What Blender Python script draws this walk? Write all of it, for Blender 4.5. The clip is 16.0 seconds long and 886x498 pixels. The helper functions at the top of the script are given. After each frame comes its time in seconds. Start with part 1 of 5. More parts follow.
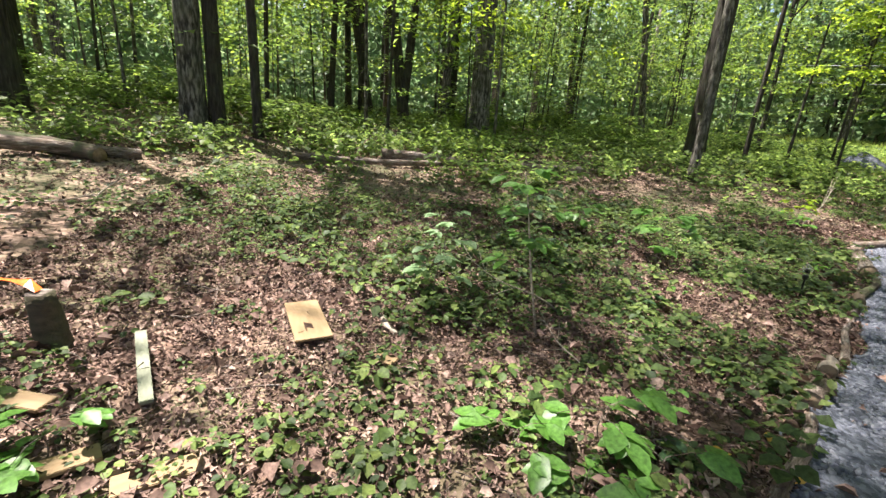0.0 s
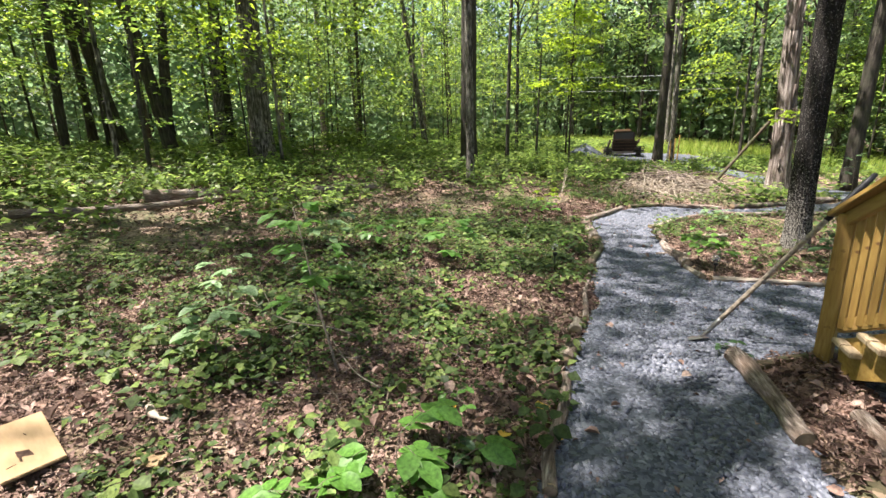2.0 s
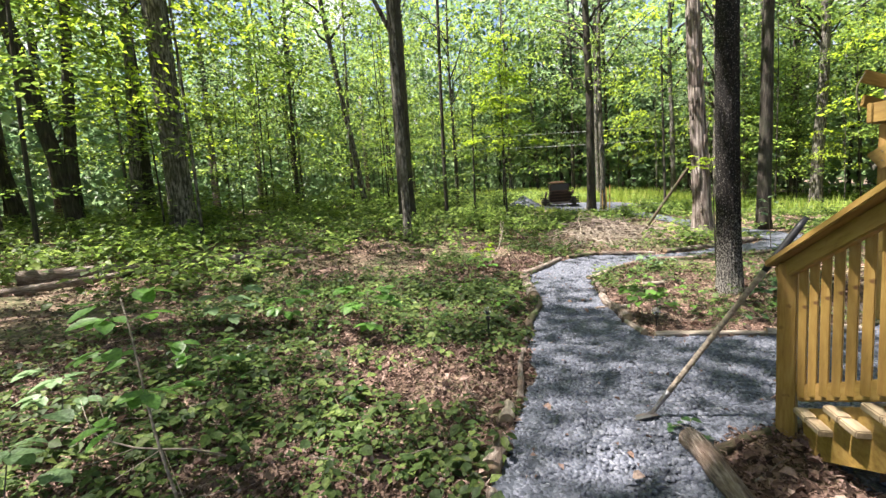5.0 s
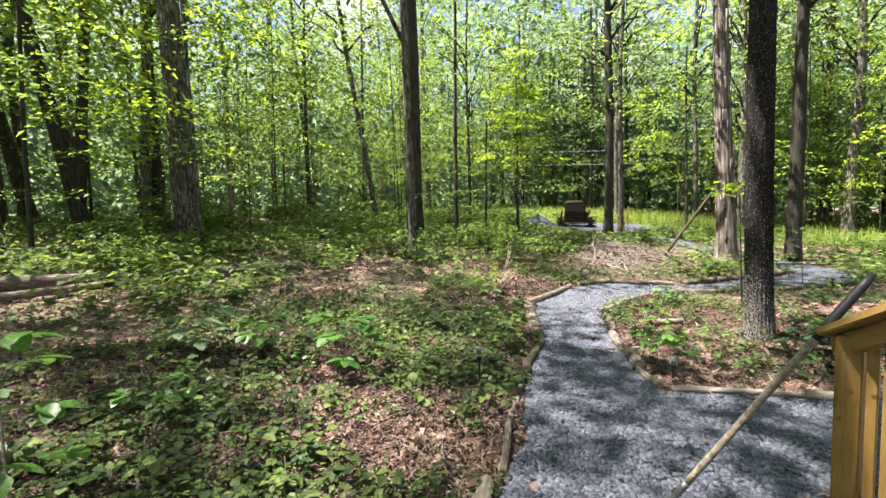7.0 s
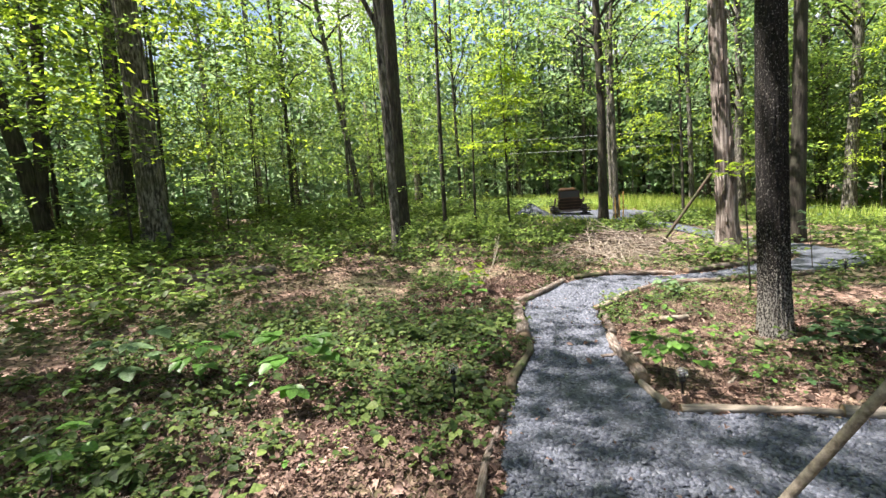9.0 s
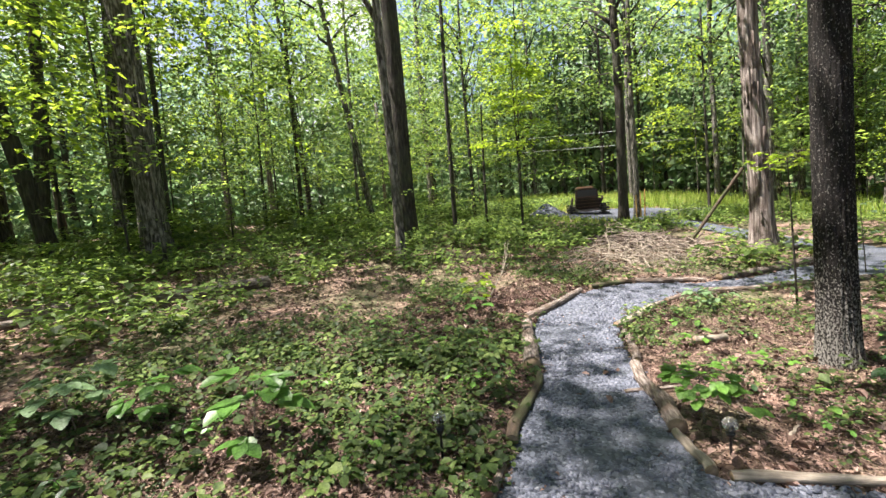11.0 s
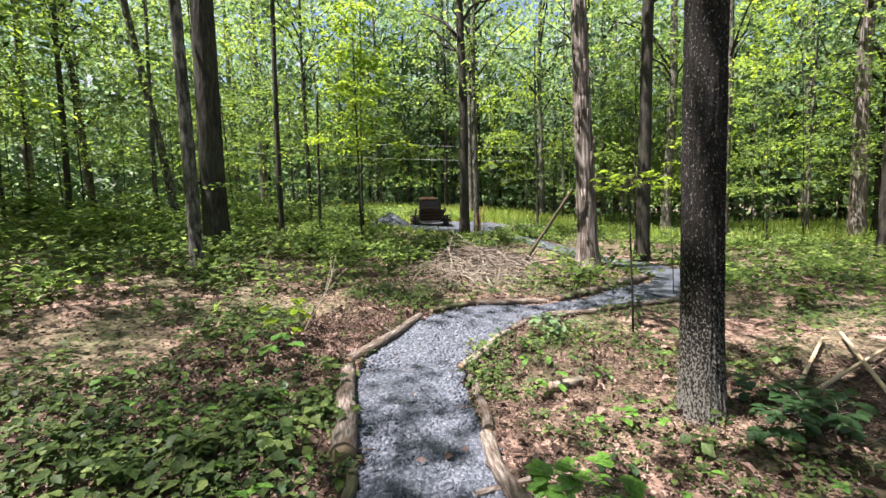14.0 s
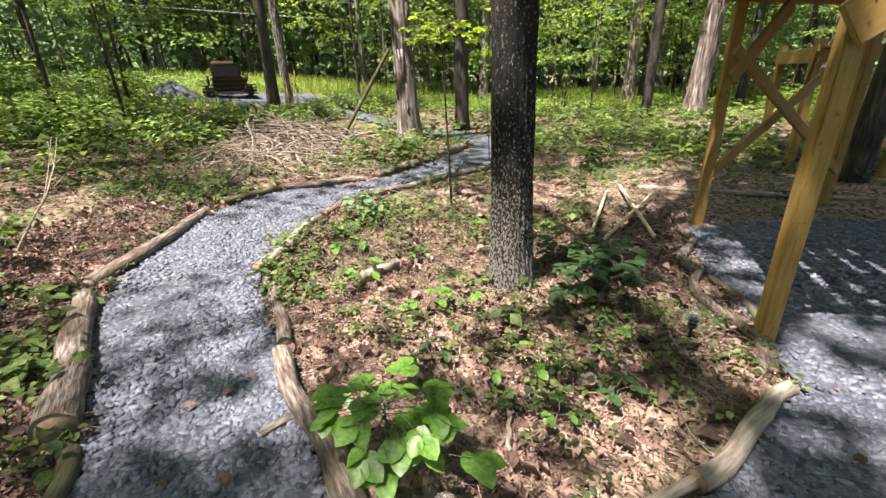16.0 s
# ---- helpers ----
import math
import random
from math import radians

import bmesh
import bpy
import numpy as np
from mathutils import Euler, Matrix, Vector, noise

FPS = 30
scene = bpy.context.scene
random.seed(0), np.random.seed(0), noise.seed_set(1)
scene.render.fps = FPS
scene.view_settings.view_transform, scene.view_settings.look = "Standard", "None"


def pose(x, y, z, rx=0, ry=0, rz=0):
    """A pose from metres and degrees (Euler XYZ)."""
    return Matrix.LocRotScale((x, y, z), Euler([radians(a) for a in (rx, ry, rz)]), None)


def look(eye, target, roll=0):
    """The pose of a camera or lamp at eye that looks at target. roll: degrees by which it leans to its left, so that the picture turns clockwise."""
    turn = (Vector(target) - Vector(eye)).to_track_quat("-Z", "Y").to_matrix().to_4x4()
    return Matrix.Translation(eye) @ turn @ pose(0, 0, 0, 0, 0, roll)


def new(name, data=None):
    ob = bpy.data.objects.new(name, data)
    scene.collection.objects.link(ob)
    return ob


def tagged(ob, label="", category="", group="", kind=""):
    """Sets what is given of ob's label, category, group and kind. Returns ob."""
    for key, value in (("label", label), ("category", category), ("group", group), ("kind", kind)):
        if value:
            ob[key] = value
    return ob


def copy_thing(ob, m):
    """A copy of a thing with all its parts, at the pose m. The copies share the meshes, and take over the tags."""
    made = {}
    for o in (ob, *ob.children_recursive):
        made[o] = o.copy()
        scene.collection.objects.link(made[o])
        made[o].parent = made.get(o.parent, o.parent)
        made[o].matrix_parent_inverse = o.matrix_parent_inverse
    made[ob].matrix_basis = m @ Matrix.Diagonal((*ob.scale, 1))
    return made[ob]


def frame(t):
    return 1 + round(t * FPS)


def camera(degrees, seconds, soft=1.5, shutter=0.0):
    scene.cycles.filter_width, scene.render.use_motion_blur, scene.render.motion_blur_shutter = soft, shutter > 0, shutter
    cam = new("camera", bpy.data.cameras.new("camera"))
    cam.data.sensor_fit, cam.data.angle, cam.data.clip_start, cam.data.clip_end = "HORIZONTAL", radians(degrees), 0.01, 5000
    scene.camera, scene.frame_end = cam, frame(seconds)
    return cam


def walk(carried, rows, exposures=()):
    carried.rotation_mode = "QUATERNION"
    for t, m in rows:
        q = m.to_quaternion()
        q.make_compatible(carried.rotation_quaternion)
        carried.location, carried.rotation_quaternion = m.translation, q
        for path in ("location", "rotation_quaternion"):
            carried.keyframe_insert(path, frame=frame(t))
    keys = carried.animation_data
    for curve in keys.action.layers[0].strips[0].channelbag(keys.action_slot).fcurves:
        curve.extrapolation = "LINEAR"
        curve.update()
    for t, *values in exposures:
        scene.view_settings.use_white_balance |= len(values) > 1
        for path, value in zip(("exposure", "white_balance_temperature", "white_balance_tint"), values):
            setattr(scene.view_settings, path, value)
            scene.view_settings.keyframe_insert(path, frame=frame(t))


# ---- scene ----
cam = camera(92.1, 16.0, soft=1.5)
PATH = [
    (0, (0.017, -0.052, 1.515), (0.35, 1.844, 0.973), 4.0),
    (0.5, (0.0, 0.053, 1.535), (0.671, 1.86, 1.0), 7.2),
    (1, (0.026, 0.081, 1.564), (0.961, 1.771, 1.044), 7.1),
    (1.3, (0.067, 0.082, 1.578), (1.113, 1.707, 1.065), 5.3),
    (1.4, (0.105, 0.071, 1.582), (1.19, 1.679, 1.096), 4.0),
    (1.5, (0.156, 0.04, 1.585), (1.241, 1.643, 1.083), 3.6),
    (2, (0.302, -0.079, 1.615), (1.397, 1.532, 1.161), -1.4),
    (2.5, (0.372, -0.074, 1.61), (1.489, 1.541, 1.23), -1.6),
    (3, (0.441, 0.159, 1.561), (1.698, 1.665, 1.168), 2.6),
    (3.5, (0.505, 0.243, 1.559), (1.878, 1.647, 1.178), 3.9),
    (4, (0.627, 0.206, 1.57), (1.936, 1.673, 1.207), -0.3),
    (4.5, (0.797, 0.115, 1.625), (2.029, 1.667, 1.357), -4.5),
    (5, (0.943, 0.161, 1.62), (2.245, 1.664, 1.41), -3.9),
    (5.2, (1.019, 0.25, 1.595), (2.357, 1.722, 1.387), -2.3),
    (7.3, (1.547, 0.439, 1.716), (2.796, 1.995, 1.575), -1.7),
    (7.5, (1.598, 0.529, 1.706), (2.92, 2.021, 1.543), -0.7),
    (8, (1.74, 0.698, 1.683), (3.136, 2.117, 1.485), 1.3),
    (8.5, (1.919, 0.718, 1.681), (3.266, 2.183, 1.481), -0.9),
    (9, (2.115, 0.709, 1.724), (3.375, 2.252, 1.543), -4.0),
    (9.2, (2.16, 0.747, 1.726), (3.419, 2.292, 1.559), -3.7),
    (11.3, (2.853, 1.169, 1.778), (4.04, 2.77, 1.608), -5.1),
    (11.5, (2.929, 1.256, 1.756), (4.126, 2.849, 1.591), -4.3),
    (12, (3.118, 1.497, 1.749), (4.467, 2.964, 1.578), -1.5),
    (12.5, (3.295, 1.598, 1.727), (4.645, 3.063, 1.553), -2.1),
    (13, (3.544, 1.672, 1.761), (4.892, 3.14, 1.593), -5.1),
    (13.5, (3.789, 1.828, 1.733), (5.403, 2.993, 1.54), -4.2),
    (14, (3.958, 1.895, 1.74), (5.637, 2.968, 1.562), -1.6),
    (14.5, (4.224, 1.776, 1.745), (5.976, 2.726, 1.578), -3.3),
    (14.6, (4.272, 1.76, 1.743), (6.046, 2.667, 1.57), -3.5),
    (15, (4.412, 1.756, 1.707), (6.263, 2.483, 1.499), -3.8),
    (15.2, (4.475, 1.775, 1.683), (6.35, 2.439, 1.474), -3.5),
    (15.5, (4.583, 1.836, 1.635), (6.472, 2.276, 1.15), -2.2),
    (16, (4.672, 1.899, 1.59), (6.494, 2.248, 0.843), -1.8),
]
walk(cam, [(t, look(eye, target, roll)) for t, eye, target, roll in PATH],
     exposures=[(0.0, 2.06, 6500, 16), (2.0, 2.12, 6550, 16), (4.0, 2.12, 6550, 16), (9.2, 2.06, 6500, 16), (12.5, 1.9, 6400, 18), (14.0, 1.8, 6300, 18), (15.2, 1.74, 6350, 18), (16.0, 1.96, 6650, 18)])

# ---- world, sun, exposure ----
SUN_AZ = radians(140)      # direction to the sun, counter-clockwise from +x
SUN_EL = radians(69)
world = bpy.data.worlds.new("world")
scene.world = world
world.use_nodes = True
wn = world.node_tree.nodes
sky = wn.new("ShaderNodeTexSky")
sky.sky_type = "NISHITA"
sky.sun_disc = False
sky.sun_elevation = SUN_EL
sky.sun_rotation = math.pi / 2 - SUN_AZ
sky.dust_density = 1.5
wl = world.node_tree.links
wco = wn.new("ShaderNodeTexCoord")
puffs = wn.new("ShaderNodeTexNoise")
puffs.inputs["Scale"].default_value, puffs.inputs["Detail"].default_value = 4.0, 6
edge = wn.new("ShaderNodeValToRGB")
edge.color_ramp.elements[0].position, edge.color_ramp.elements[1].position = 0.5, 0.64
clouds = wn.new("ShaderNodeMix")
clouds.data_type = "RGBA"
clouds.inputs[7].default_value = (5.5, 5.6, 5.8, 1)
wl.new(wco.outputs["Generated"], puffs.inputs[0])
wl.new(puffs.outputs[0], edge.inputs[0])
wl.new(edge.outputs[0], clouds.inputs[0])
wl.new(sky.outputs[0], clouds.inputs[6])
wl.new(clouds.outputs[2], wn["Background"].inputs[0])
wn["Background"].inputs[1].default_value = 0.062
sun = new("sun", bpy.data.lights.new("sun", "SUN"))
sun.data.energy = 5.0
sun.data.angle = radians(0.55)
sun.data.color = (1.0, 0.95, 0.86)
to_sun = Vector((math.cos(SUN_AZ) * math.cos(SUN_EL), math.sin(SUN_AZ) * math.cos(SUN_EL), math.sin(SUN_EL)))
sun.matrix_world = look(to_sun * 60, (0, 0, 0))

rng = np.random.default_rng(7)


# ---- shape of the land ----
def soft_ramp(v, k=1.2):
    return np.log1p(np.exp(np.clip(k * v, -30, 40))) / k


def land(x, y):
    """Height of the forest floor."""
    z = 0.10 + 0.105 * soft_ramp(np.asarray(y) - 4.2) + 0.08 * soft_ramp(-np.asarray(x), 1.5)
    return np.where(z < 1.2, z, 1.2 + 0.9 * np.tanh((z - 1.2) / 0.9))


def at(x, y, up=0.0):
    return Vector((x, y, float(land(x, y)) + up))


def lumps(x, y, s, seed=0.0):
    """Smooth value noise in 0..1 on arrays."""
    x, y = np.asarray(x) / s + 37.3 * seed, np.asarray(y) / s - 11.7 * seed
    xi, yi = np.floor(x), np.floor(y)
    fx, fy = x - xi, y - yi
    fx, fy = fx * fx * (3 - 2 * fx), fy * fy * (3 - 2 * fy)

    def cell(a, b):
        return np.modf(np.abs(np.sin(a * 127.1 + b * 311.7 + seed * 17.0) * 43758.5453))[0]
    return ((cell(xi, yi) * (1 - fx) + cell(xi + 1, yi) * fx) * (1 - fy)
            + (cell(xi, yi + 1) * (1 - fx) + cell(xi + 1, yi + 1) * fx) * fy)


def inside(poly, x, y):
    """Which points lie in a polygon."""
    res = np.zeros(np.shape(x), bool)
    for (ax, ay), (bx, by) in zip(poly, poly[1:] + poly[:1]):
        hit = ((ay > y) != (by > y)) & (x < (bx - ax) * (y - ay) / (by - ay + 1e-12) + ax)
        res ^= hit
    return res


# ---- materials ----
def node_mat(name):
    m = bpy.data.materials.new(name)
    m.use_nodes = True
    return m, m.node_tree.nodes, m.node_tree.links


def ramp_node(nodes, stops):
    r = nodes.new("ShaderNodeValToRGB")
    el = r.color_ramp.elements
    while len(el) < len(stops):
        el.new(0.5)
    for e, (p, c) in zip(el, stops):
        e.position, e.color = p, (*c, 1)
    return r


def surface(name, stops, scale=8, stretch=(1, 1, 1), rough=0.85, bump=0.4, bump_scale=4.0, blotch=None, speck=None,
            cells=None, metal=0.0, depth=0.01, foot=None):
    """Grain from stretched noise, larger blotches, optional pale specks (colour, scale, amount) and voronoi cells.
    foot: lichen specks grow thicker by so much towards the foot, over so many metres."""
    m, n, l = node_mat(name)
    bs = n["Principled BSDF"]
    co = n.new("ShaderNodeTexCoord")
    mp = n.new("ShaderNodeMapping")
    mp.inputs["Scale"].default_value = stretch
    l.new(co.outputs["Object"], mp.inputs[0])
    nz = n.new("ShaderNodeTexNoise")
    nz.inputs["Scale"].default_value, nz.inputs["Detail"].default_value = scale, 7
    nz.inputs["Roughness"].default_value = 0.62
    l.new(mp.outputs[0], nz.inputs[0])
    rp = ramp_node(n, stops)
    height = nz.outputs[0]
    if cells:
        vo = n.new("ShaderNodeTexVoronoi")
        vo.inputs["Scale"].default_value = cells
        l.new(mp.outputs[0], vo.inputs[0])
        mx = n.new("ShaderNodeMix")
        mx.inputs[0].default_value = 0.6
        sep = n.new("ShaderNodeSeparateColor")
        l.new(vo.outputs["Color"], sep.inputs[0])
        l.new(nz.outputs[0], mx.inputs[2])
        l.new(sep.outputs[0], mx.inputs[3])
        l.new(mx.outputs[0], rp.inputs[0])
        height = mx.outputs[0]
    else:
        l.new(nz.outputs[0], rp.inputs[0])
    col = rp.outputs[0]
    if blotch:
        n2 = n.new("ShaderNodeTexNoise")
        n2.inputs["Scale"].default_value, n2.inputs["Detail"].default_value = blotch[1], 3
        l.new(co.outputs["Object"], n2.inputs[0])
        r2 = ramp_node(n, [(0.42, (0, 0, 0)), (0.62, (1, 1, 1))])
        l.new(n2.outputs[0], r2.inputs[0])
        mc = n.new("ShaderNodeMix")
        mc.data_type = "RGBA"
        sc = n.new("ShaderNodeMath")
        sc.operation = "MULTIPLY"
        sc.inputs[1].default_value = blotch[2]
        l.new(r2.outputs[0], sc.inputs[0])
        l.new(sc.outputs[0], mc.inputs[0])
        l.new(col, mc.inputs[6])
        mc.inputs[7].default_value = (*blotch[0], 1)
        col = mc.outputs[2]
    if speck:
        v2 = n.new("ShaderNodeTexNoise")
        v2.inputs["Scale"].default_value, v2.inputs["Detail"].default_value = speck[1], 4
        fleck = n.new("ShaderNodeMapping")
        fleck.inputs["Scale"].default_value = (1, 1, 0.6 if foot else 1)
        l.new(co.outputs["Object"], fleck.inputs[0])
        l.new(fleck.outputs[0], v2.inputs[0])
        r3 = ramp_node(n, [(speck[2], (0, 0, 0)), (speck[2] + 0.06, (1, 1, 1))])
        if foot:
            xyz = n.new("ShaderNodeSeparateXYZ")
            l.new(co.outputs["Object"], xyz.inputs[0])
            grow = n.new("ShaderNodeMapRange")
            grow.inputs[1].default_value, grow.inputs[2].default_value = 0.15, foot[1]
            grow.inputs[3].default_value, grow.inputs[4].default_value = foot[0], 0.0
            l.new(xyz.outputs[2], grow.inputs[0])
            more = n.new("ShaderNodeMath")
            l.new(v2.outputs[0], more.inputs[0])
            l.new(grow.outputs[0], more.inputs[1])
            l.new(more.outputs[0], r3.inputs[0])
        else:
            l.new(v2.outputs[0], r3.inputs[0])
        mc = n.new("ShaderNodeMix")
        mc.data_type = "RGBA"
        l.new(r3.outputs[0], mc.inputs[0])
        l.new(col, mc.inputs[6])
        mc.inputs[7].default_value = (*speck[0], 1)
        col = mc.outputs[2]
    l.new(col, bs.inputs["Base Color"])
    bs.inputs["Roughness"].default_value = rough
    bs.inputs["Metallic"].default_value = metal
    bs.inputs["Specular IOR Level"].default_value = 0.3
    if bump:
        bp = n.new("ShaderNodeBump")
        bp.inputs["Strength"].default_value, bp.inputs["Distance"].default_value = bump, depth
        l.new(height, bp.inputs["Height"])
        l.new(bp.outputs[0], bs.inputs["Normal"])
    return m


def scattered(name, stops, rough=0.8, spec=0.25, through_light=0.0, shine=None, clump=0.0):
    """A colour that differs from piece to piece; leaves let part of the light through."""
    m, n, l = node_mat(name)
    bs = n["Principled BSDF"]
    src = n.new("ShaderNodeNewGeometry").outputs["Random Per Island"]
    rp = ramp_node(n, stops)
    l.new(src, rp.inputs[0])
    co = n.new("ShaderNodeTexCoord")
    nz = n.new("ShaderNodeTexNoise")
    nz.inputs["Scale"].default_value = 60
    nz.inputs["Detail"].default_value = 4
    l.new(co.outputs["Object"], nz.inputs[0])
    hs = n.new("ShaderNodeHueSaturation")
    mr = n.new("ShaderNodeMapRange")
    mr.inputs[1].default_value, mr.inputs[2].default_value = 0.3, 0.7
    mr.inputs[3].default_value, mr.inputs[4].default_value = 0.62, 1.38
    l.new(nz.outputs[0], mr.inputs[0])
    value = mr.outputs[0]
    if clump:
        big = n.new("ShaderNodeTexNoise")
        big.inputs["Scale"].default_value, big.inputs["Detail"].default_value = clump, 2
        l.new(co.outputs["Object"], big.inputs[0])
        m2 = n.new("ShaderNodeMapRange")
        m2.inputs[1].default_value, m2.inputs[2].default_value = 0.35, 0.65
        m2.inputs[3].default_value, m2.inputs[4].default_value = 0.6, 1.3
        l.new(big.outputs[0], m2.inputs[0])
        both = n.new("ShaderNodeMath")
        both.operation = "MULTIPLY"
        l.new(mr.outputs[0], both.inputs[0])
        l.new(m2.outputs[0], both.inputs[1])
        value = both.outputs[0]
    l.new(value, hs.inputs["Value"])
    l.new(rp.outputs[0], hs.inputs["Color"])
    l.new(hs.outputs[0], bs.inputs["Base Color"])
    bs.inputs["Roughness"].default_value = rough
    bs.inputs["Specular IOR Level"].default_value = spec
    if through_light:
        tr = n.new("ShaderNodeBsdfTranslucent")
        h2 = n.new("ShaderNodeHueSaturation")
        h2.inputs["Hue"].default_value = 0.493
        h2.inputs["Saturation"].default_value = 0.98
        h2.inputs["Value"].default_value = shine or 2.0
        l.new(hs.outputs[0], h2.inputs["Color"])
        l.new(h2.outputs[0], tr.inputs[0])
        mx = n.new("ShaderNodeMixShader")
        mx.inputs[0].default_value = through_light
        l.new(bs.outputs[0], mx.inputs[1])
        l.new(tr.outputs[0], mx.inputs[2])
        l.new(mx.outputs[0], n["Material Output"].inputs[0])
    return m


LEAF = scattered("leaf_canopy", [(0, (0.04, 0.078, 0.016)), (0.5, (0.085, 0.142, 0.025)), (1, (0.17, 0.235, 0.036))], 0.45, 0.4, 0.5, 2.4, clump=0.6)
LEAF_BRIGHT = scattered("leaf_young", [(0, (0.17, 0.26, 0.015)), (0.5, (0.22, 0.32, 0.02)), (1, (0.28, 0.36, 0.03))], 0.45, 0.4, 0.5, 2.1)
# far leaves: the haze of distance is mixed into a paler, bluer green
LEAF_FAR_HAZE = scattered("leaf_far_haze", [(0, (0.06, 0.11, 0.05)), (0.5, (0.1, 0.165, 0.072)), (1, (0.165, 0.23, 0.11))], 0.5, 0.3, 0.5, 2.2, clump=0.35)
HERB = scattered("leaf_herb", [(0, (0.03, 0.056, 0.018)), (0.6, (0.07, 0.112, 0.03)), (1, (0.15, 0.2, 0.055))], 0.55, 0.2, 0.35, 1.8, clump=1.6)
SEEDLING = scattered("leaf_seedling", [(0, (0.07, 0.17, 0.03)), (1, (0.12, 0.25, 0.045))], 0.4, 0.4, 0.35, 1.7)
SEEDLING_DARK = scattered("leaf_dark", [(0, (0.025, 0.06, 0.022)), (1, (0.055, 0.11, 0.035))], 0.4, 0.35, 0.3, 1.6)
SEEDLING_PALE = scattered("leaf_pale", [(0, (0.12, 0.2, 0.09)), (1, (0.2, 0.3, 0.14))], 0.5, 0.35, 0.35, 1.6)
ROUND_LEAF = scattered("leaf_round", [(0, (0.09, 0.2, 0.03)), (1, (0.15, 0.29, 0.05))], 0.42, 0.4, 0.35, 1.8)
MEADOW = scattered("leaf_meadow", [(0, (0.04, 0.07, 0.018)), (0.6, (0.1, 0.158, 0.035)), (1, (0.19, 0.255, 0.058))], 0.5, 0.25, 0.45, 2.4, clump=0.8)
GRASS = scattered("grass_blade", [(0, (0.13, 0.2, 0.03)), (0.6, (0.21, 0.29, 0.05)), (1, (0.32, 0.35, 0.1))], 0.6, 0.2, 0.45, 2.0)
LITTER = scattered("dead_leaf", [(0, (0.035, 0.023, 0.018)), (0.35, (0.105, 0.068, 0.053)), (0.72, (0.19, 0.125, 0.102)), (0.94, (0.285, 0.2, 0.165)), (1, (0.38, 0.29, 0.24))], 0.8, 0.15, 0.12, 1.3)
STONE = scattered("slate_chip", [(0, (0.05, 0.058, 0.078)), (0.35, (0.088, 0.098, 0.126)), (0.85, (0.128, 0.138, 0.17)), (1, (0.18, 0.19, 0.222))], 0.6, 0.4)
GROUND = surface("forest_soil", [(0.25, (0.055, 0.034, 0.025)), (0.5, (0.17, 0.107, 0.08)), (0.75, (0.31, 0.21, 0.165))], 6, rough=0.95, bump=0.8, cells=24, depth=0.03, blotch=((0.06, 0.09, 0.03), 0.7, 0.55))
FAR_WOOD = surface("far_wood", [(0.3, (0.03, 0.06, 0.02)), (0.5, (0.08, 0.135, 0.04)), (0.7, (0.15, 0.22, 0.07))], 1.6, rough=0.9, bump=1.0, depth=0.5, cells=2.2)
BED = surface("gravel_bed", [(0.2, (0.025, 0.03, 0.04)), (0.5, (0.065, 0.074, 0.095)), (0.8, (0.125, 0.137, 0.165))], 30, rough=0.8, bump=0.9, cells=42, depth=0.02, blotch=((0.1, 0.105, 0.115), 1.2, 0.3))
BARK_DARK = surface("bark_dark", [(0.34, (0.012, 0.01, 0.008)), (0.52, (0.038, 0.031, 0.025)), (0.74, (0.105, 0.088, 0.072))], 22, (1, 1, 0.16), bump=1.0, depth=0.045, blotch=((0.06, 0.065, 0.04), 2.5, 0.45))
BARK_LICHEN = surface("bark_lichen", [(0.36, (0.006, 0.005, 0.004)), (0.54, (0.016, 0.013, 0.011)), (0.76, (0.05, 0.041, 0.034))], 30, (1, 1, 0.3), bump=1.0, depth=0.05, speck=((0.21, 0.2, 0.178), 80, 0.6), foot=(0.15, 1.3))
BARK_GREY = surface("bark_grey", [(0.4, (0.022, 0.019, 0.016)), (0.5, (0.085, 0.075, 0.064)), (0.62, (0.25, 0.23, 0.205))], 20, (1, 1, 0.24), bump=1.0, depth=0.045, blotch=((0.1, 0.105, 0.07), 2, 0.45))
BARK_PALE = surface("bark_pale", [(0.36, (0.04, 0.03, 0.024)), (0.5, (0.16, 0.132, 0.115)), (0.66, (0.42, 0.37, 0.335))], 20, (1, 1, 0.07), bump=1.0, depth=0.05, blotch=((0.1, 0.07, 0.055), 3, 0.55))
LOG_BARK = surface("log_bark", [(0.34, (0.04, 0.03, 0.024)), (0.5, (0.17, 0.138, 0.115)), (0.66, (0.38, 0.33, 0.29))], 52, (0.16, 1, 1), bump=1.0, depth=0.03, blotch=((0.13, 0.085, 0.06), 6, 0.6))
LOG_DARK = surface("log_rotten", [(0.3, (0.03, 0.022, 0.016)), (0.7, (0.13, 0.092, 0.065))], 24, (0.2, 1, 1), bump=0.9, depth=0.02, blotch=((0.06, 0.1, 0.03), 3, 0.5))
LOG_BARE = surface("log_bare", [(0.32, (0.12, 0.1, 0.078)), (0.52, (0.26, 0.22, 0.172)), (0.7, (0.4, 0.345, 0.28))], 36, (0.12, 1, 1), bump=0.8, depth=0.015)
CUT_WOOD = surface("cut_wood", [(0.3, (0.17, 0.12, 0.075)), (0.7, (0.34, 0.25, 0.16))], 20, bump=0.3, depth=0.004)
LUMBER = surface("pine_lumber", [(0.3, (0.2, 0.12, 0.03)), (0.5, (0.3, 0.192, 0.05)), (0.72, (0.38, 0.262, 0.085))], 7, (6, 6, 0.7), rough=0.6, bump=0.25, depth=0.004, blotch=((0.34, 0.2, 0.08), 2.2, 0.45), speck=((0.13, 0.065, 0.025), 11, 0.69))
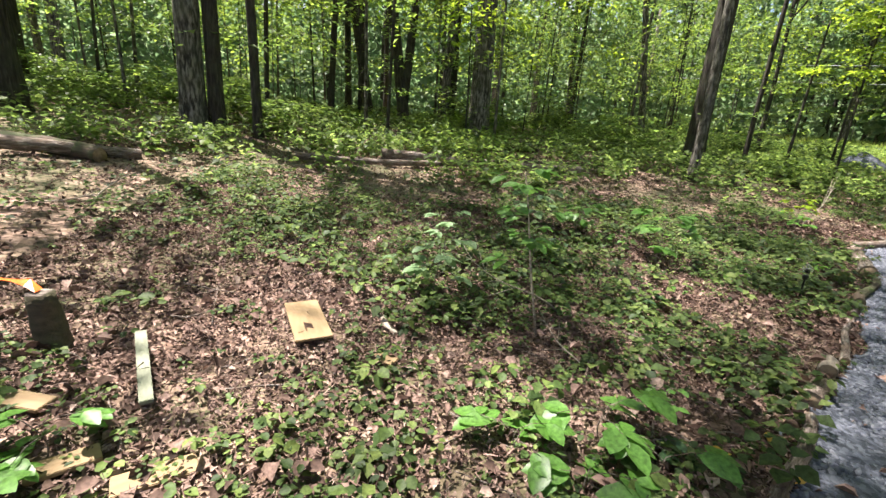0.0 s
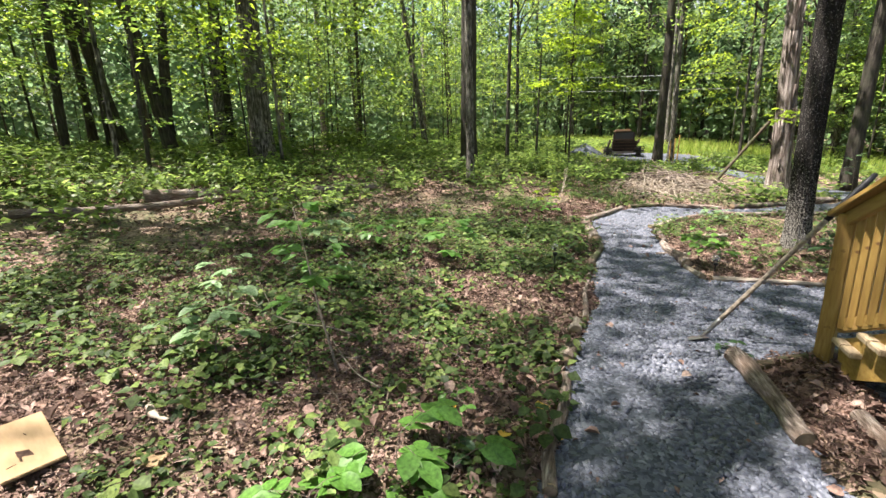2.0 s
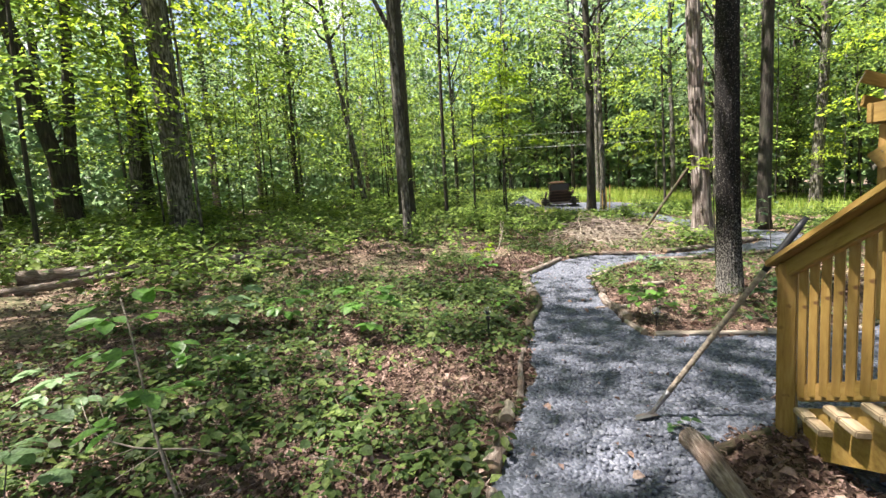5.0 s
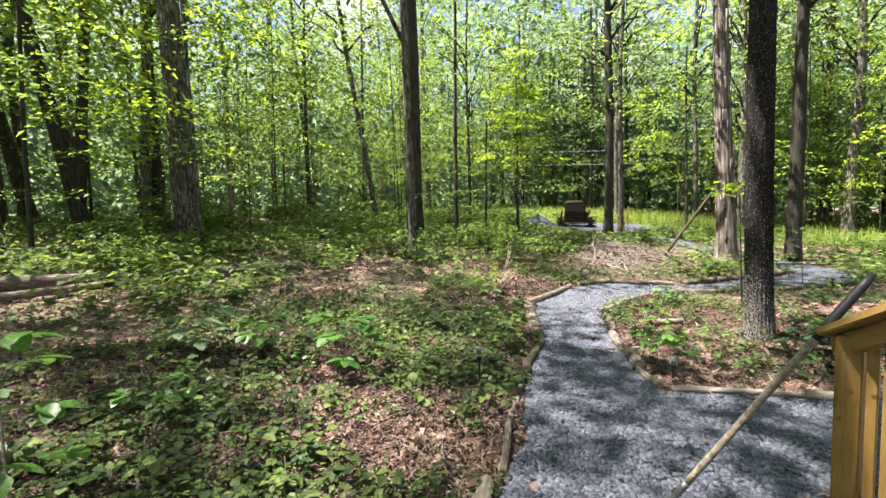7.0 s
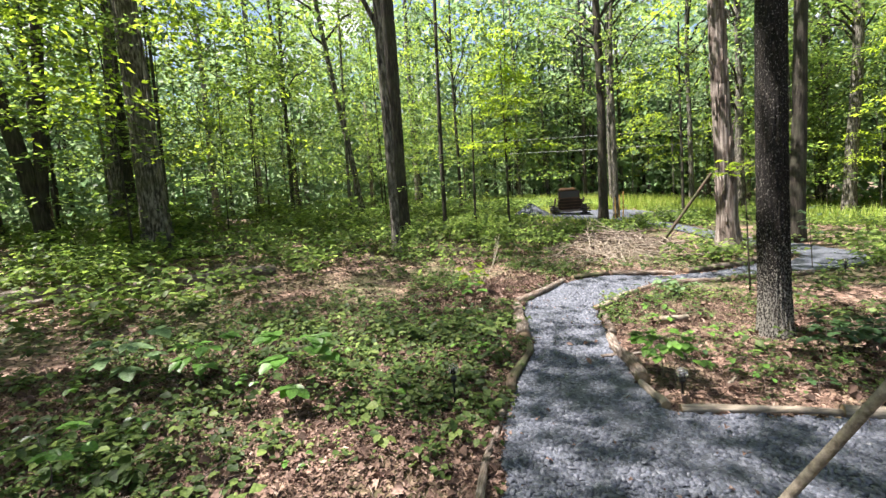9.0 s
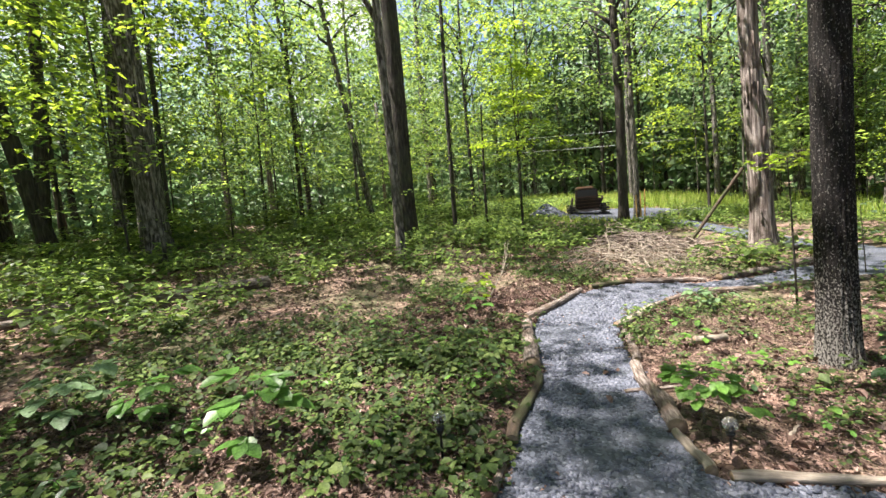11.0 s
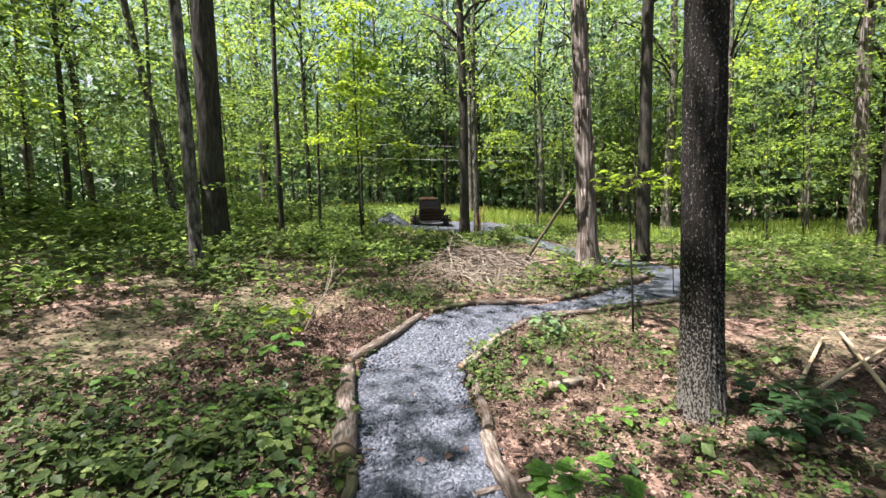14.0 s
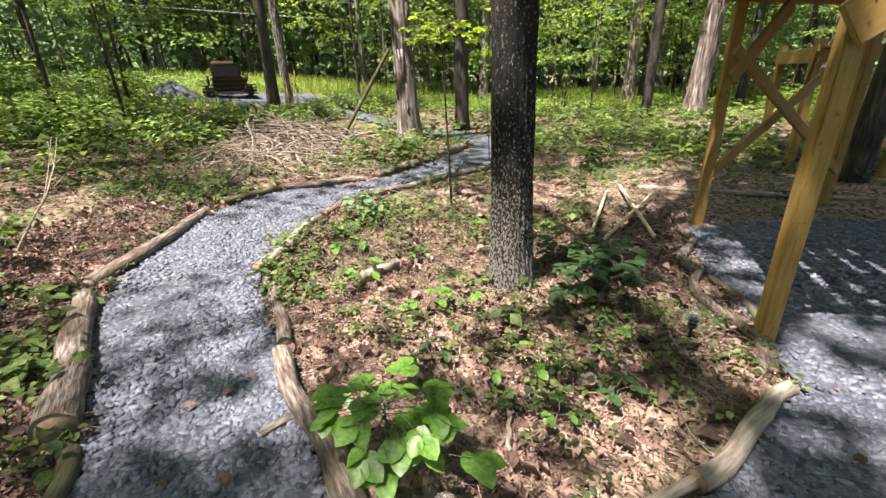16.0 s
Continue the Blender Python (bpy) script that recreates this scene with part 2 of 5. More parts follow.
LUMBER_FLAT = surface("pine_lumber_flat", [(0.3, (0.2, 0.12, 0.03)), (0.5, (0.3, 0.192, 0.05)), (0.72, (0.38, 0.262, 0.085))], 7, (0.8, 6, 6), rough=0.6, bump=0.25, depth=0.004, blotch=((0.34, 0.2, 0.08), 2.2, 0.45), speck=((0.13, 0.065, 0.025), 11, 0.69))
TREAD_WOOD = surface("tread_wood", [(0.3, (0.24, 0.185, 0.115)), (0.7, (0.43, 0.345, 0.23))], 7, (6, 0.8, 6), rough=0.7, bump=0.25, depth=0.004, blotch=((0.36, 0.25, 0.12), 3, 0.5))
PLY = surface("plywood", [(0.3, (0.19, 0.125, 0.062)), (0.7, (0.27, 0.19, 0.105))], 6, (1, 5, 1), rough=0.7, bump=0.15, depth=0.003, blotch=((0.24, 0.165, 0.085), 6, 0.4))
GREEN_SLAT = surface("weathered_slat", [(0.3, (0.15, 0.165, 0.115)), (0.7, (0.25, 0.26, 0.19))], 12, (1, 5, 1), bump=0.2, depth=0.003)
ROPE = surface("rope", [(0.3, (0.45, 0.4, 0.3)), (0.7, (0.7, 0.64, 0.52))], 60, bump=0.4, depth=0.003)
TAPE = surface("orange_tape", [(0.3, (0.75, 0.1, 0.02)), (0.7, (0.9, 0.2, 0.04))], 20, rough=0.35, bump=0.2, depth=0.003)
BLACK = surface("black_plastic", [(0.3, (0.012, 0.012, 0.013)), (0.7, (0.03, 0.03, 0.032))], 30, rough=0.45, bump=0.1, depth=0.002)
STEEL = surface("worn_steel", [(0.3, (0.12, 0.12, 0.12)), (0.7, (0.32, 0.32, 0.33))], 25, rough=0.5, metal=0.8, bump=0.3, depth=0.003, blotch=((0.2, 0.11, 0.06), 8, 0.5))
RUBBER = surface("rubber_track", [(0.3, (0.018, 0.017, 0.016)), (0.7, (0.06, 0.055, 0.05))], 20, rough=0.8, bump=0.3)
MACHINE = surface("machine_paint", [(0.3, (0.012, 0.008, 0.007)), (0.7, (0.03, 0.019, 0.016))], 9, rough=0.8, bump=0.1, blotch=((0.07, 0.04, 0.028), 3, 0.35))
# brown that stands for sunlight catching the ribs of the dark loader
LIT_RIB = surface("lit_rib", [(0.3, (0.03, 0.018, 0.012)), (0.7, (0.1, 0.06, 0.04))], 14, rough=0.7, bump=0.3, depth=0.004)
ROOF_TAN = surface("faded_roof", [(0.3, (0.2, 0.115, 0.075)), (0.7, (0.31, 0.2, 0.135))], 8, rough=0.6, bump=0.1)
WRAP = surface("pale_sheet", [(0.3, (0.6, 0.61, 0.62)), (0.7, (0.78, 0.79, 0.8))], 5, rough=0.55, bump=0.2, depth=0.01)
WIRE = surface("cable", [(0.3, (0.3, 0.31, 0.32)), (0.7, (0.45, 0.46, 0.47))], 5, rough=0.5, bump=0)
STAKE_WOOD = surface("pale_stake", [(0.3, (0.42, 0.32, 0.2)), (0.7, (0.6, 0.48, 0.33))], 9, (0.8, 6, 6), rough=0.7, bump=0.2, depth=0.003)
BOARD_GREY = surface("grey_boards", [(0.3, (0.22, 0.21, 0.2)), (0.7, (0.42, 0.41, 0.4))], 9, (1, 6, 1), bump=0.3)
YELLOW_LEAF = surface("yellow_leaf", [(0.3, (0.6, 0.33, 0.04)), (0.7, (0.75, 0.48, 0.09))], 20, rough=0.6, bump=0.2, depth=0.003)
GLASS_BALL, _n, _l = node_mat("globe_glass")
_n["Principled BSDF"].inputs["Transmission Weight"].default_value = 0.95
_n["Principled BSDF"].inputs["Roughness"].default_value = 0.12
_n["Principled BSDF"].inputs["Base Color"].default_value = (0.85, 0.87, 0.85, 1)
DARK_GLASS, _n, _l = node_mat("cab_glass")
_n["Principled BSDF"].inputs["Base Color"].default_value = (0.01, 0.011, 0.012, 1)
_n["Principled BSDF"].inputs["Roughness"].default_value = 0.35


# ---- mesh helpers ----
def mesh_of(name, verts, tris, material, smooth=False):
    me = bpy.data.meshes.new(name)
    v = np.asarray(verts, np.float32).reshape(-1, 3)
    f = np.asarray(tris, np.int32).reshape(-1, 3)
    me.vertices.add(len(v))
    me.vertices.foreach_set("co", v.ravel())
    me.loops.add(f.size)
    me.loops.foreach_set("vertex_index", f.ravel())
    me.polygons.add(len(f))
    me.polygons.foreach_set("loop_start", np.arange(0, f.size, 3, dtype=np.int32))
    me.update(calc_edges=True)
    me.validate()
    if smooth:
        me.polygons.foreach_set("use_smooth", np.ones(len(f), bool))
    me.materials.append(material)
    return me


def mesh_part(name, me, parent=None, label="", m=None):
    ob = new(name, me)
    if parent:
        ob.parent = parent
    if m is not None:
        ob.matrix_local = m
    if label:
        ob["label"] = label
    return ob


def part(name, bm, material, parent=None, label="", m=None):
    me = bpy.data.meshes.new(name)
    bm.to_mesh(me)
    bm.free()
    me.materials.append(material)
    return mesh_part(name, me, parent, label, m)


def empty(name, m, label, category, group="", kind=""):
    ob = new(name)
    ob.empty_display_size = 0.1
    ob.matrix_world = m
    return tagged(ob, label, category, group, kind)


def box(sx, sy, sz, bevel=0.006, centre=(0, 0, 0)):
    bm = bmesh.new()
    bmesh.ops.create_cube(bm, size=1, matrix=Matrix.Translation(centre) @ Matrix.Diagonal((sx, sy, sz, 1)))
    if bevel:
        bmesh.ops.bevel(bm, geom=bm.edges[:], offset=bevel, segments=2, affect="EDGES")
    return bm


def beam(name, a, b, w, h, material, parent=None, label="", bevel=0.006, roll=0.0):
    """A sawn timber from a to b: local x along it, h upright, w across."""
    a, b = Vector(a), Vector(b)
    d = b - a
    ax = d.normalized()
    side = Vector((0, 0, 1)).cross(ax)
    side = side.normalized() if side.length > 1e-4 else Vector((0, 1, 0))
    up = ax.cross(side)
    m = Matrix((ax, side, up)).transposed().to_4x4()
    m.translation = (a + b) / 2
    m = m @ Matrix.Rotation(radians(roll), 4, "X")
    return part(name, box(d.length, w, h, bevel), material, parent, label, (parent.matrix_world.inverted() @ m) if parent else m)


def tube(pts, radii, sides=10, rough=0.0, ridge=0, seed=0, caps=True):
    """Rings along a line; rough makes the radius uneven, ridge adds lengthwise furrows."""
    pts = np.asarray(pts, float)
    n = len(pts)
    tan = np.gradient(pts, axis=0)
    tan /= np.linalg.norm(tan, axis=1)[:, None] + 1e-9
    ref = np.array([0, 0, 1.0]) if abs(tan[0][2]) < 0.8 else np.array([1.0, 0, 0])
    u = np.cross(tan, ref)
    u /= np.linalg.norm(u, axis=1)[:, None] + 1e-9
    w = np.cross(tan, u)
    a = np.linspace(0, 2 * np.pi, sides, endpoint=False)
    r = np.asarray(radii, float)[:, None] * np.ones((1, sides))
    g = np.random.default_rng(seed + 101)
    if rough:
        ph = g.uniform(0, 6.28, 6)
        s = np.arange(n)[:, None] / max(1, n) * 12
        r = r * (1 + rough * (np.sin(2 * a + ph[0] + s * 0.6) * 0.4 + np.sin(3 * a + ph[1] - s) * 0.3 + np.sin(a + s * 1.9 + ph[2]) * 0.4)
                 + rough * 0.5 * g.uniform(-1, 1, r.shape))
    if ridge:
        wob = np.cumsum(g.normal(0, 0.06, (n, 1)), axis=0)
        r = r * (1 + (0.09 if ridge > 20 else 0.05) * np.abs(np.sin(a * ridge / 2 + wob + g.uniform(-0.2, 0.2, r.shape))) - 0.02)
    V = (pts[:, None, :] + r[..., None] * (np.cos(a)[None, :, None] * u[:, None, :] + np.sin(a)[None, :, None] * w[:, None, :])).reshape(-1, 3)
    i, j = np.meshgrid(np.arange(n - 1), np.arange(sides), indexing="ij")
    p = i * sides + j
    q = i * sides + (j + 1) % sides
    F = np.concatenate([np.stack([p, q, q + sides], -1).reshape(-1, 3), np.stack([p, q + sides, p + sides], -1).reshape(-1, 3)])
    if caps:
        c0, c1 = len(V), len(V) + 1
        V = np.vstack([V, pts[0], pts[-1]])
        k = np.arange(sides)
        F = np.concatenate([F, np.stack([np.full(sides, c0), (k + 1) % sides, k], -1),
                            np.stack([np.full(sides, c1), (n - 1) * sides + k, (n - 1) * sides + (k + 1) % sides], -1)])
    return V, F


def merge(pieces):
    V, F, o = [], [], 0
    for v, f in pieces:
        V.append(v)
        F.append(np.asarray(f) + o)
        o += len(v)
    return np.vstack(V), np.vstack(F)


def leaf_cloud(c, size, flat=0.5, wide=0.62, fold=0.25, g=rng, heading=None, lobed=False):
    """Folded leaves at the points c: 1 is all level, 0 any tilt. lobed: six points in place of four."""
    n = len(c)
    size = np.broadcast_to(size, (n,))
    th = g.uniform(0, 2 * np.pi, n) if heading is None else heading
    tilt = g.normal(0, 1.0, n) * (1 - flat) - 0.15
    d = np.stack([np.cos(th) * np.cos(tilt), np.sin(th) * np.cos(tilt), np.sin(tilt)], -1)
    roll = g.normal(0, 1.0, n) * (1 - flat)
    s0 = np.stack([-np.sin(th), np.cos(th), np.zeros(n)], -1)
    up0 = np.cross(d, s0)
    s = s0 * np.cos(roll)[:, None] + up0 * np.sin(roll)[:, None]
    up = np.cross(d, s)
    L = size[:, None]
    w = (wide * 0.5 * size * g.uniform(0.8, 1.2, n))[:, None]
    lift = up * (fold * w)
    b = c
    t = c + d * L - up * L * 0.1
    if not lobed:
        l_ = c + d * L * 0.45 + s * w + lift
        r_ = c + d * L * 0.45 - s * w + lift
        V = np.stack([b, r_, t, l_], 1).reshape(-1, 3)
        k = np.arange(n)[:, None] * 4
        F = np.concatenate([k + np.array([0, 1, 2]), k + np.array([0, 2, 3])])
    else:
        V = np.stack([b, c + d * L * 0.28 - s * w * 0.85 + lift * 0.8, c + d * L * 0.66 - s * w * 0.9 + lift * 0.8, t,
                      c + d * L * 0.66 + s * w * 0.9 + lift * 0.8, c + d * L * 0.28 + s * w * 0.85 + lift * 0.8], 1).reshape(-1, 3)
        k = np.arange(n)[:, None] * 6
        F = np.concatenate([k + np.array(q) for q in ((0, 1, 2), (0, 2, 3), (0, 3, 4), (0, 4, 5))])
    return V, F


def ovate_leaves(c, size, wide, heads, g, level=0.84):
    """Rounded leaves folded along the midrib, one (verts, tris) each."""
    out = []
    tris = np.array([(8, i, (i + 1) % 8) for i in range(8)])
    for p, th in zip(c, heads):
        L = size * g.uniform(0.75, 1.25)
        tilt, roll = g.normal(0, 1 - level) - 0.12, g.normal(0, 1 - level)
        d = np.array([math.cos(th) * math.cos(tilt), math.sin(th) * math.cos(tilt), math.sin(tilt)])
        s0 = np.array([-math.sin(th), math.cos(th), 0])
        up0 = np.cross(d, s0)
        sd = s0 * math.cos(roll) + up0 * math.sin(roll)
        up = np.cross(d, sd)
        w = wide * 0.5 * L
        ring = ((0, 0), (0.2, 0.66), (0.52, 1.0), (0.82, 0.6), (1.0, 0), (0.82, -0.6), (0.52, -1.0), (0.2, -0.66))
        V = [p + d * L * f + sd * w * q + up * (abs(q) * w * 0.22 - 0.16 * L * f * f) for f, q in ring] + [p + d * L * 0.5 - up * 0.04 * L]
        out.append((np.array(V), tris))
    return out


# ---- setting: ground, gravel ----
LEFT_EDGE = [(0.35, 0.25), (1.2, 0.85), (2.0, 1.27), (2.5, 1.66), (3.1, 1.98), (3.7, 2.3), (4.45, 2.92), (5.3, 3.45), (5.8, 3.75),
             (6.35, 4.4), (6.75, 4.75), (7.5, 5.08), (8.7, 5.3), (9.4, 5.22), (9.9, 5.0), (10.6, 4.2), (11.2, 3.9), (12.6, 3.45)]
RIGHT_EDGE = [(12.2, 2.5), (10.6, 3.42), (9.6, 4.12), (8.95, 4.15), (8.2, 4.12), (7.6, 4.05), (7.35, 3.85), (6.6, 3.3), (5.75, 2.6), (5.5, 2.35),
              (5.28, 2.05)]
PAD_EDGE = [(5.65, 1.58), (5.98, 1.13), (6.28, 0.86), (6.64, 0.5), (7.2, 0.46), (8.0, 0.45), (9.03, 0.3), (9.4, -0.6), (9.5, -1.75), (9.9, -3.6), (1.6, -3.6), (1.5, -1.5),
            (2.3, -0.72), (3.05, -0.2), (3.7, 0.32), (4.12, 0.64), (3.58, 1.02), (2.85, 0.48), (2.0, -0.35), (0.7, -0.6), (0.0, -0.4)]
GRAVEL = LEFT_EDGE + RIGHT_EDGE + PAD_EDGE
FAR_PATH = [(12.4, 3.0), (13.4, 2.45), (14.6, 2.35), (16.2, 3.6), (17.4, 5.4), (18.6, 6.8), (20.0, 8.6), (20.8, 10.4), (20.4, 12.2), (19.0, 13.2)]


def ribbon_gap(x, y, line):
    d = np.full(np.shape(x), 99.0)
    for (ax, ay), (bx, by) in zip(line, line[1:]):
        t = np.clip(((x - ax) * (bx - ax) + (y - ay) * (by - ay)) / ((bx - ax) ** 2 + (by - ay) ** 2), 0, 1)
        d = np.minimum(d, np.hypot(x - ax - t * (bx - ax), y - ay - t * (by - ay)))
    return d


BARE_LINE = [(-1.8, 8.75), (1.5, 9.55), (4.9, 9.4)]
BOARD_LINE = [(-0.45, 2.82), (-0.31, 2.34)]
SLAT_LINE = [(-1.24, 2.34), (-0.93, 1.72)]
STAKE_LINE = [(8.2, 1.0), (10.3, 0.65)]


def on_gravel(x, y):
    x = np.asarray(x, float)
    y = np.asarray(y, float)
    wx = x + (lumps(x, y, 0.18, 3) - 0.5) * 0.09
    wy = y + (lumps(x, y, 0.18, 4) - 0.5) * 0.09
    far = ribbon_gap(wx, wy, FAR_PATH) < 0.55
    drive = ((wx - 22.0) / 3.6) ** 2 + ((wy - 12.0) / 2.2) ** 2 < 1
    return inside(GRAVEL, wx, wy) | far | drive


def build_ground():
    fine = np.arange(-7, 17.01, 0.14)
    xs = np.concatenate([[-1500, -600, -250, -120], np.arange(-70, -7, 2.0), fine, np.arange(18, 90, 2.0), [130, 250, 600, 1500]])
    fy = np.arange(-5, 14.01, 0.14)
    ys = np.concatenate([[-1500, -600, -250, -120], np.arange(-60, -5, 2.0), fy, np.arange(15, 90, 2.0), [130, 250, 600, 1500]])
    X, Y = np.meshgrid(xs, ys)
    Z = land(X, Y)
    bumps = (lumps(X, Y, 0.9, 1) - 0.5) * 0.07 + (lumps(X, Y, 0.32, 2) - 0.5) * 0.05
    Z = Z + np.where(on_gravel(X, Y), -0.03, bumps)
    V = np.stack([X, Y, Z], -1).reshape(-1, 3)
    n, m = X.shape
    i, j = np.meshgrid(np.arange(n - 1), np.arange(m - 1), indexing="ij")
    p = (i * m + j).ravel()
    F = np.concatenate([np.stack([p, p + 1, p + m + 1], -1), np.stack([p, p + m + 1, p + m], -1)])
    tagged(new("ground", mesh_of("ground", V, F, GROUND, True)), "brown forest floor of soil and leaf litter", "forest floor", kind="structure")


def build_gravel():
    for nm, x0, x1, y0, y1, s in (("path", -0.4, 13.0, -3.7, 5.5, 0.05), ("road", 12.0, 26.0, 1.6, 14.5, 0.14)):
        X, Y = np.meshgrid(np.arange(x0, x1, s), np.arange(y0, y1, s))
        ok = on_gravel(X + s / 2, Y + s / 2)
        if nm == "road":
            ok &= ~inside(GRAVEL, X + s / 2, Y + s / 2)
        Z = land(X, Y) + (lumps(X, Y, 0.12, 5) - 0.5) * 0.02 + (lumps(X, Y, 0.6, 6) - 0.5) * 0.02 + (0.012 if nm == "path" else 0.035)
        V = np.stack([X, Y, Z], -1).reshape(-1, 3)
        m = X.shape[1]
        i, j = np.nonzero(ok[:-1, :-1])
        p = i * m + j
        F = np.concatenate([np.stack([p, p + 1, p + m + 1], -1), np.stack([p, p + m + 1, p + m], -1)])
        used, inv = np.unique(F, return_inverse=True)
        tagged(new(nm, mesh_of(nm, V[used], inv.reshape(-1, 3), BED, True)), "blue-grey crushed slate gravel path between logs", "gravel path", kind="structure")


def chips(x, y, size, lift, g):
    """Angular flat stone chips."""
    n = len(x)
    a0 = g.uniform(0, 6.28, n)
    ang = a0[:, None] + np.array([0, 1.5, 3.0, 4.6]) + g.uniform(-0.35, 0.35, (n, 4))
    rad = size[:, None] * g.uniform(0.55, 1.1, (n, 4)) * np.array([1.35, 0.7, 1.35, 0.7])
    tx, ty = g.normal(0, 0.15, n), g.normal(0, 0.15, n)
    z0 = land(x, y) + lift
    hgt = size * g.uniform(0.12, 0.3, n)
    px, py = rad * np.cos(ang), rad * np.sin(ang)
    low = np.stack([x[:, None] + px * 1.05, y[:, None] + py * 1.05, z0[:, None] + px * tx[:, None] + py * ty[:, None] - 0.006], -1)
    top = np.stack([x[:, None] + px * 0.93, y[:, None] + py * 0.93, z0[:, None] + px * tx[:, None] + py * ty[:, None] + hgt[:, None]], -1)
    V = np.concatenate([low, top], 1).reshape(-1, 3)
    k = np.arange(n)[:, None] * 8
    q = [(4, 5, 6), (4, 6, 7)]
    for s in range(4):
        e = (s + 1) % 4
        q += [(s, e, 4 + e), (s, 4 + e, 4 + s)]
    F = np.concatenate([k + np.array(t) for t in q])
    return V, F


def build_stones():
    g = np.random.default_rng(21)
    sets = []
    for x0, x1, y0, y1, dens, s in ((0.0, 6.6, -1.2, 5.4, 1950, 0.0175), (6.4, 10.0, 2.4, 5.5, 1400, 0.019), (5.2, 9.7, -3.0, 2.0, 700, 0.023), (9.8, 26, 1.5, 14.5, 130, 0.032)):
        n = int((x1 - x0) * (y1 - y0) * dens)
        x, y = g.uniform(x0, x1, n), g.uniform(y0, y1, n)
        ok = on_gravel(x, y)
        x, y = x[ok], y[ok]
        sets.append(chips(x, y, s * g.uniform(0.6, 1.6, len(x)), g.uniform(0.008, 0.022, len(x)), g))
    # strays along the edges
    n = 5000
    x, y = g.uniform(0, 10, n), g.uniform(-0.5, 5.6, n)
    ok = ~on_gravel(x, y) & (on_gravel(x + g.normal(0, 0.08, n), y + g.normal(0, 0.08, n)))
    x, y = x[ok], y[ok]
    sets.append(chips(x, y, 0.014 * g.uniform(0.6, 1.4, len(x)), np.full(len(x), 0.02), g))
    V, F = merge(sets)
    tagged(new("gravel", mesh_of("gravel", V, F, STONE)), "loose blue-grey angular slate chips on the path", "gravel", kind="stuff")


# ---- trees ----
def crown_mesh(name, seed, kind, material):
    """Leaves in layered sprays. tall: a high crown; slim: an understory tree leafed from low down; bush: a low shrub."""
    g = np.random.default_rng(seed)
    cs = []
    if kind == "tall":
        for _ in range(29):
            z = g.uniform(0, 9.5)
            rr = 3.6 * math.sin(min(1, (z + 1.2) / 6) * 1.45) * (1 - 0.45 * max(0, z - 5) / 4.5) * math.sqrt(g.uniform(0.05, 1))
            a = g.uniform(0, 6.28)
            cs.append((rr * math.cos(a), rr * math.sin(a), z, g.uniform(0.55, 1.1)))
        n_leaf, size = (38, 0.205) if "far" in name else (62, 0.138)
    elif kind == "wide":
        for _ in range(84):
            a = g.uniform(0, 6.28)
            rr = 7.2 * math.sqrt(g.uniform(0.0, 1))
            cs.append((rr * math.cos(a), rr * math.sin(a), g.uniform(0.0, 7.5) * (1 - 0.6 * (rr / 7.2) ** 2) + 1.0, g.uniform(0.9, 1.5)))
        n_leaf, size = 62, 0.25
    elif kind == "maple":
        for _ in range(40):
            z = g.uniform(0.0, 3.6)
            rr = (1.45 - 0.28 * z) * math.sqrt(g.uniform(0.02, 1))
            a = g.uniform(0, 6.28)
            cs.append((rr * math.cos(a), rr * math.sin(a), z, g.uniform(0.3, 0.6)))
        n_leaf, size = 60, 0.125
    elif kind == "slim":
        for _ in range(33):
            f = g.uniform(0.1, 1)
            z = 6.5 * f
            rr = (0.85 + 1.7 * (1 - f) ** 0.5) * math.sqrt(g.uniform(0.03, 1))
            a = g.uniform(0, 6.28)
            cs.append((rr * math.cos(a), rr * math.sin(a), z, g.uniform(0.45, 0.95)))
        n_leaf, size = 50, 0.11
    else:
        for _ in range(20):
            a = g.uniform(0, 6.28)
            rr = 0.75 * math.sqrt(g.uniform(0, 1))
            cs.append((rr * math.cos(a), rr * math.sin(a), g.uniform(0.12, 1.3) * (1 - 0.4 * rr), g.uniform(0.2, 0.4)))
        n_leaf, size = 27, 0.11
    pts, heads = [], []
    for x, y, z, r in cs:
        n = int(n_leaf * g.uniform(0.7, 1.3))
        a = g.uniform(0, 6.28, n)
        d = r * np.sqrt(g.uniform(0, 1, n))
        out = math.atan2(y, x)
        px = d * np.cos(a) * 1.0
        py = d * np.sin(a) * 1.0
        pz = g.normal(0, (0.055 if kind in ("slim", "maple") else 0.16) * r, n) - 0.25 * d * d / r
        pts.append(np.stack([x + px, y + py, z + pz], -1))
        heads.append(a + g.normal(0, 0.7, n))
    P = np.vstack(pts)
    V, F = leaf_cloud(P, size * g.uniform(0.65, 1.35, len(P)), 0.78, 0.66, 0.3, g, np.concatenate(heads))
    return mesh_of(name, V, F, material), cs


def branch_mesh(name, a, b, r, material, seed):
    a, b = np.array(a, float), np.array(b, float)
    t = np.linspace(0, 1, 6)[:, None]
    g = np.random.default_rng(seed)
    pts = a + (b - a) * t + g.normal(0, 0.05, (6, 3)) * np.sin(t * 3.14) * np.linalg.norm(b - a)
    pts[:, 2] += (np.sin(t[:, 0] * 3.14)) * 0.1 * np.linalg.norm(b - a)
    V, F = tube(pts, r * (1 - 0.8 * t[:, 0]), 5)
    return mesh_of(name, V, F, material, True)


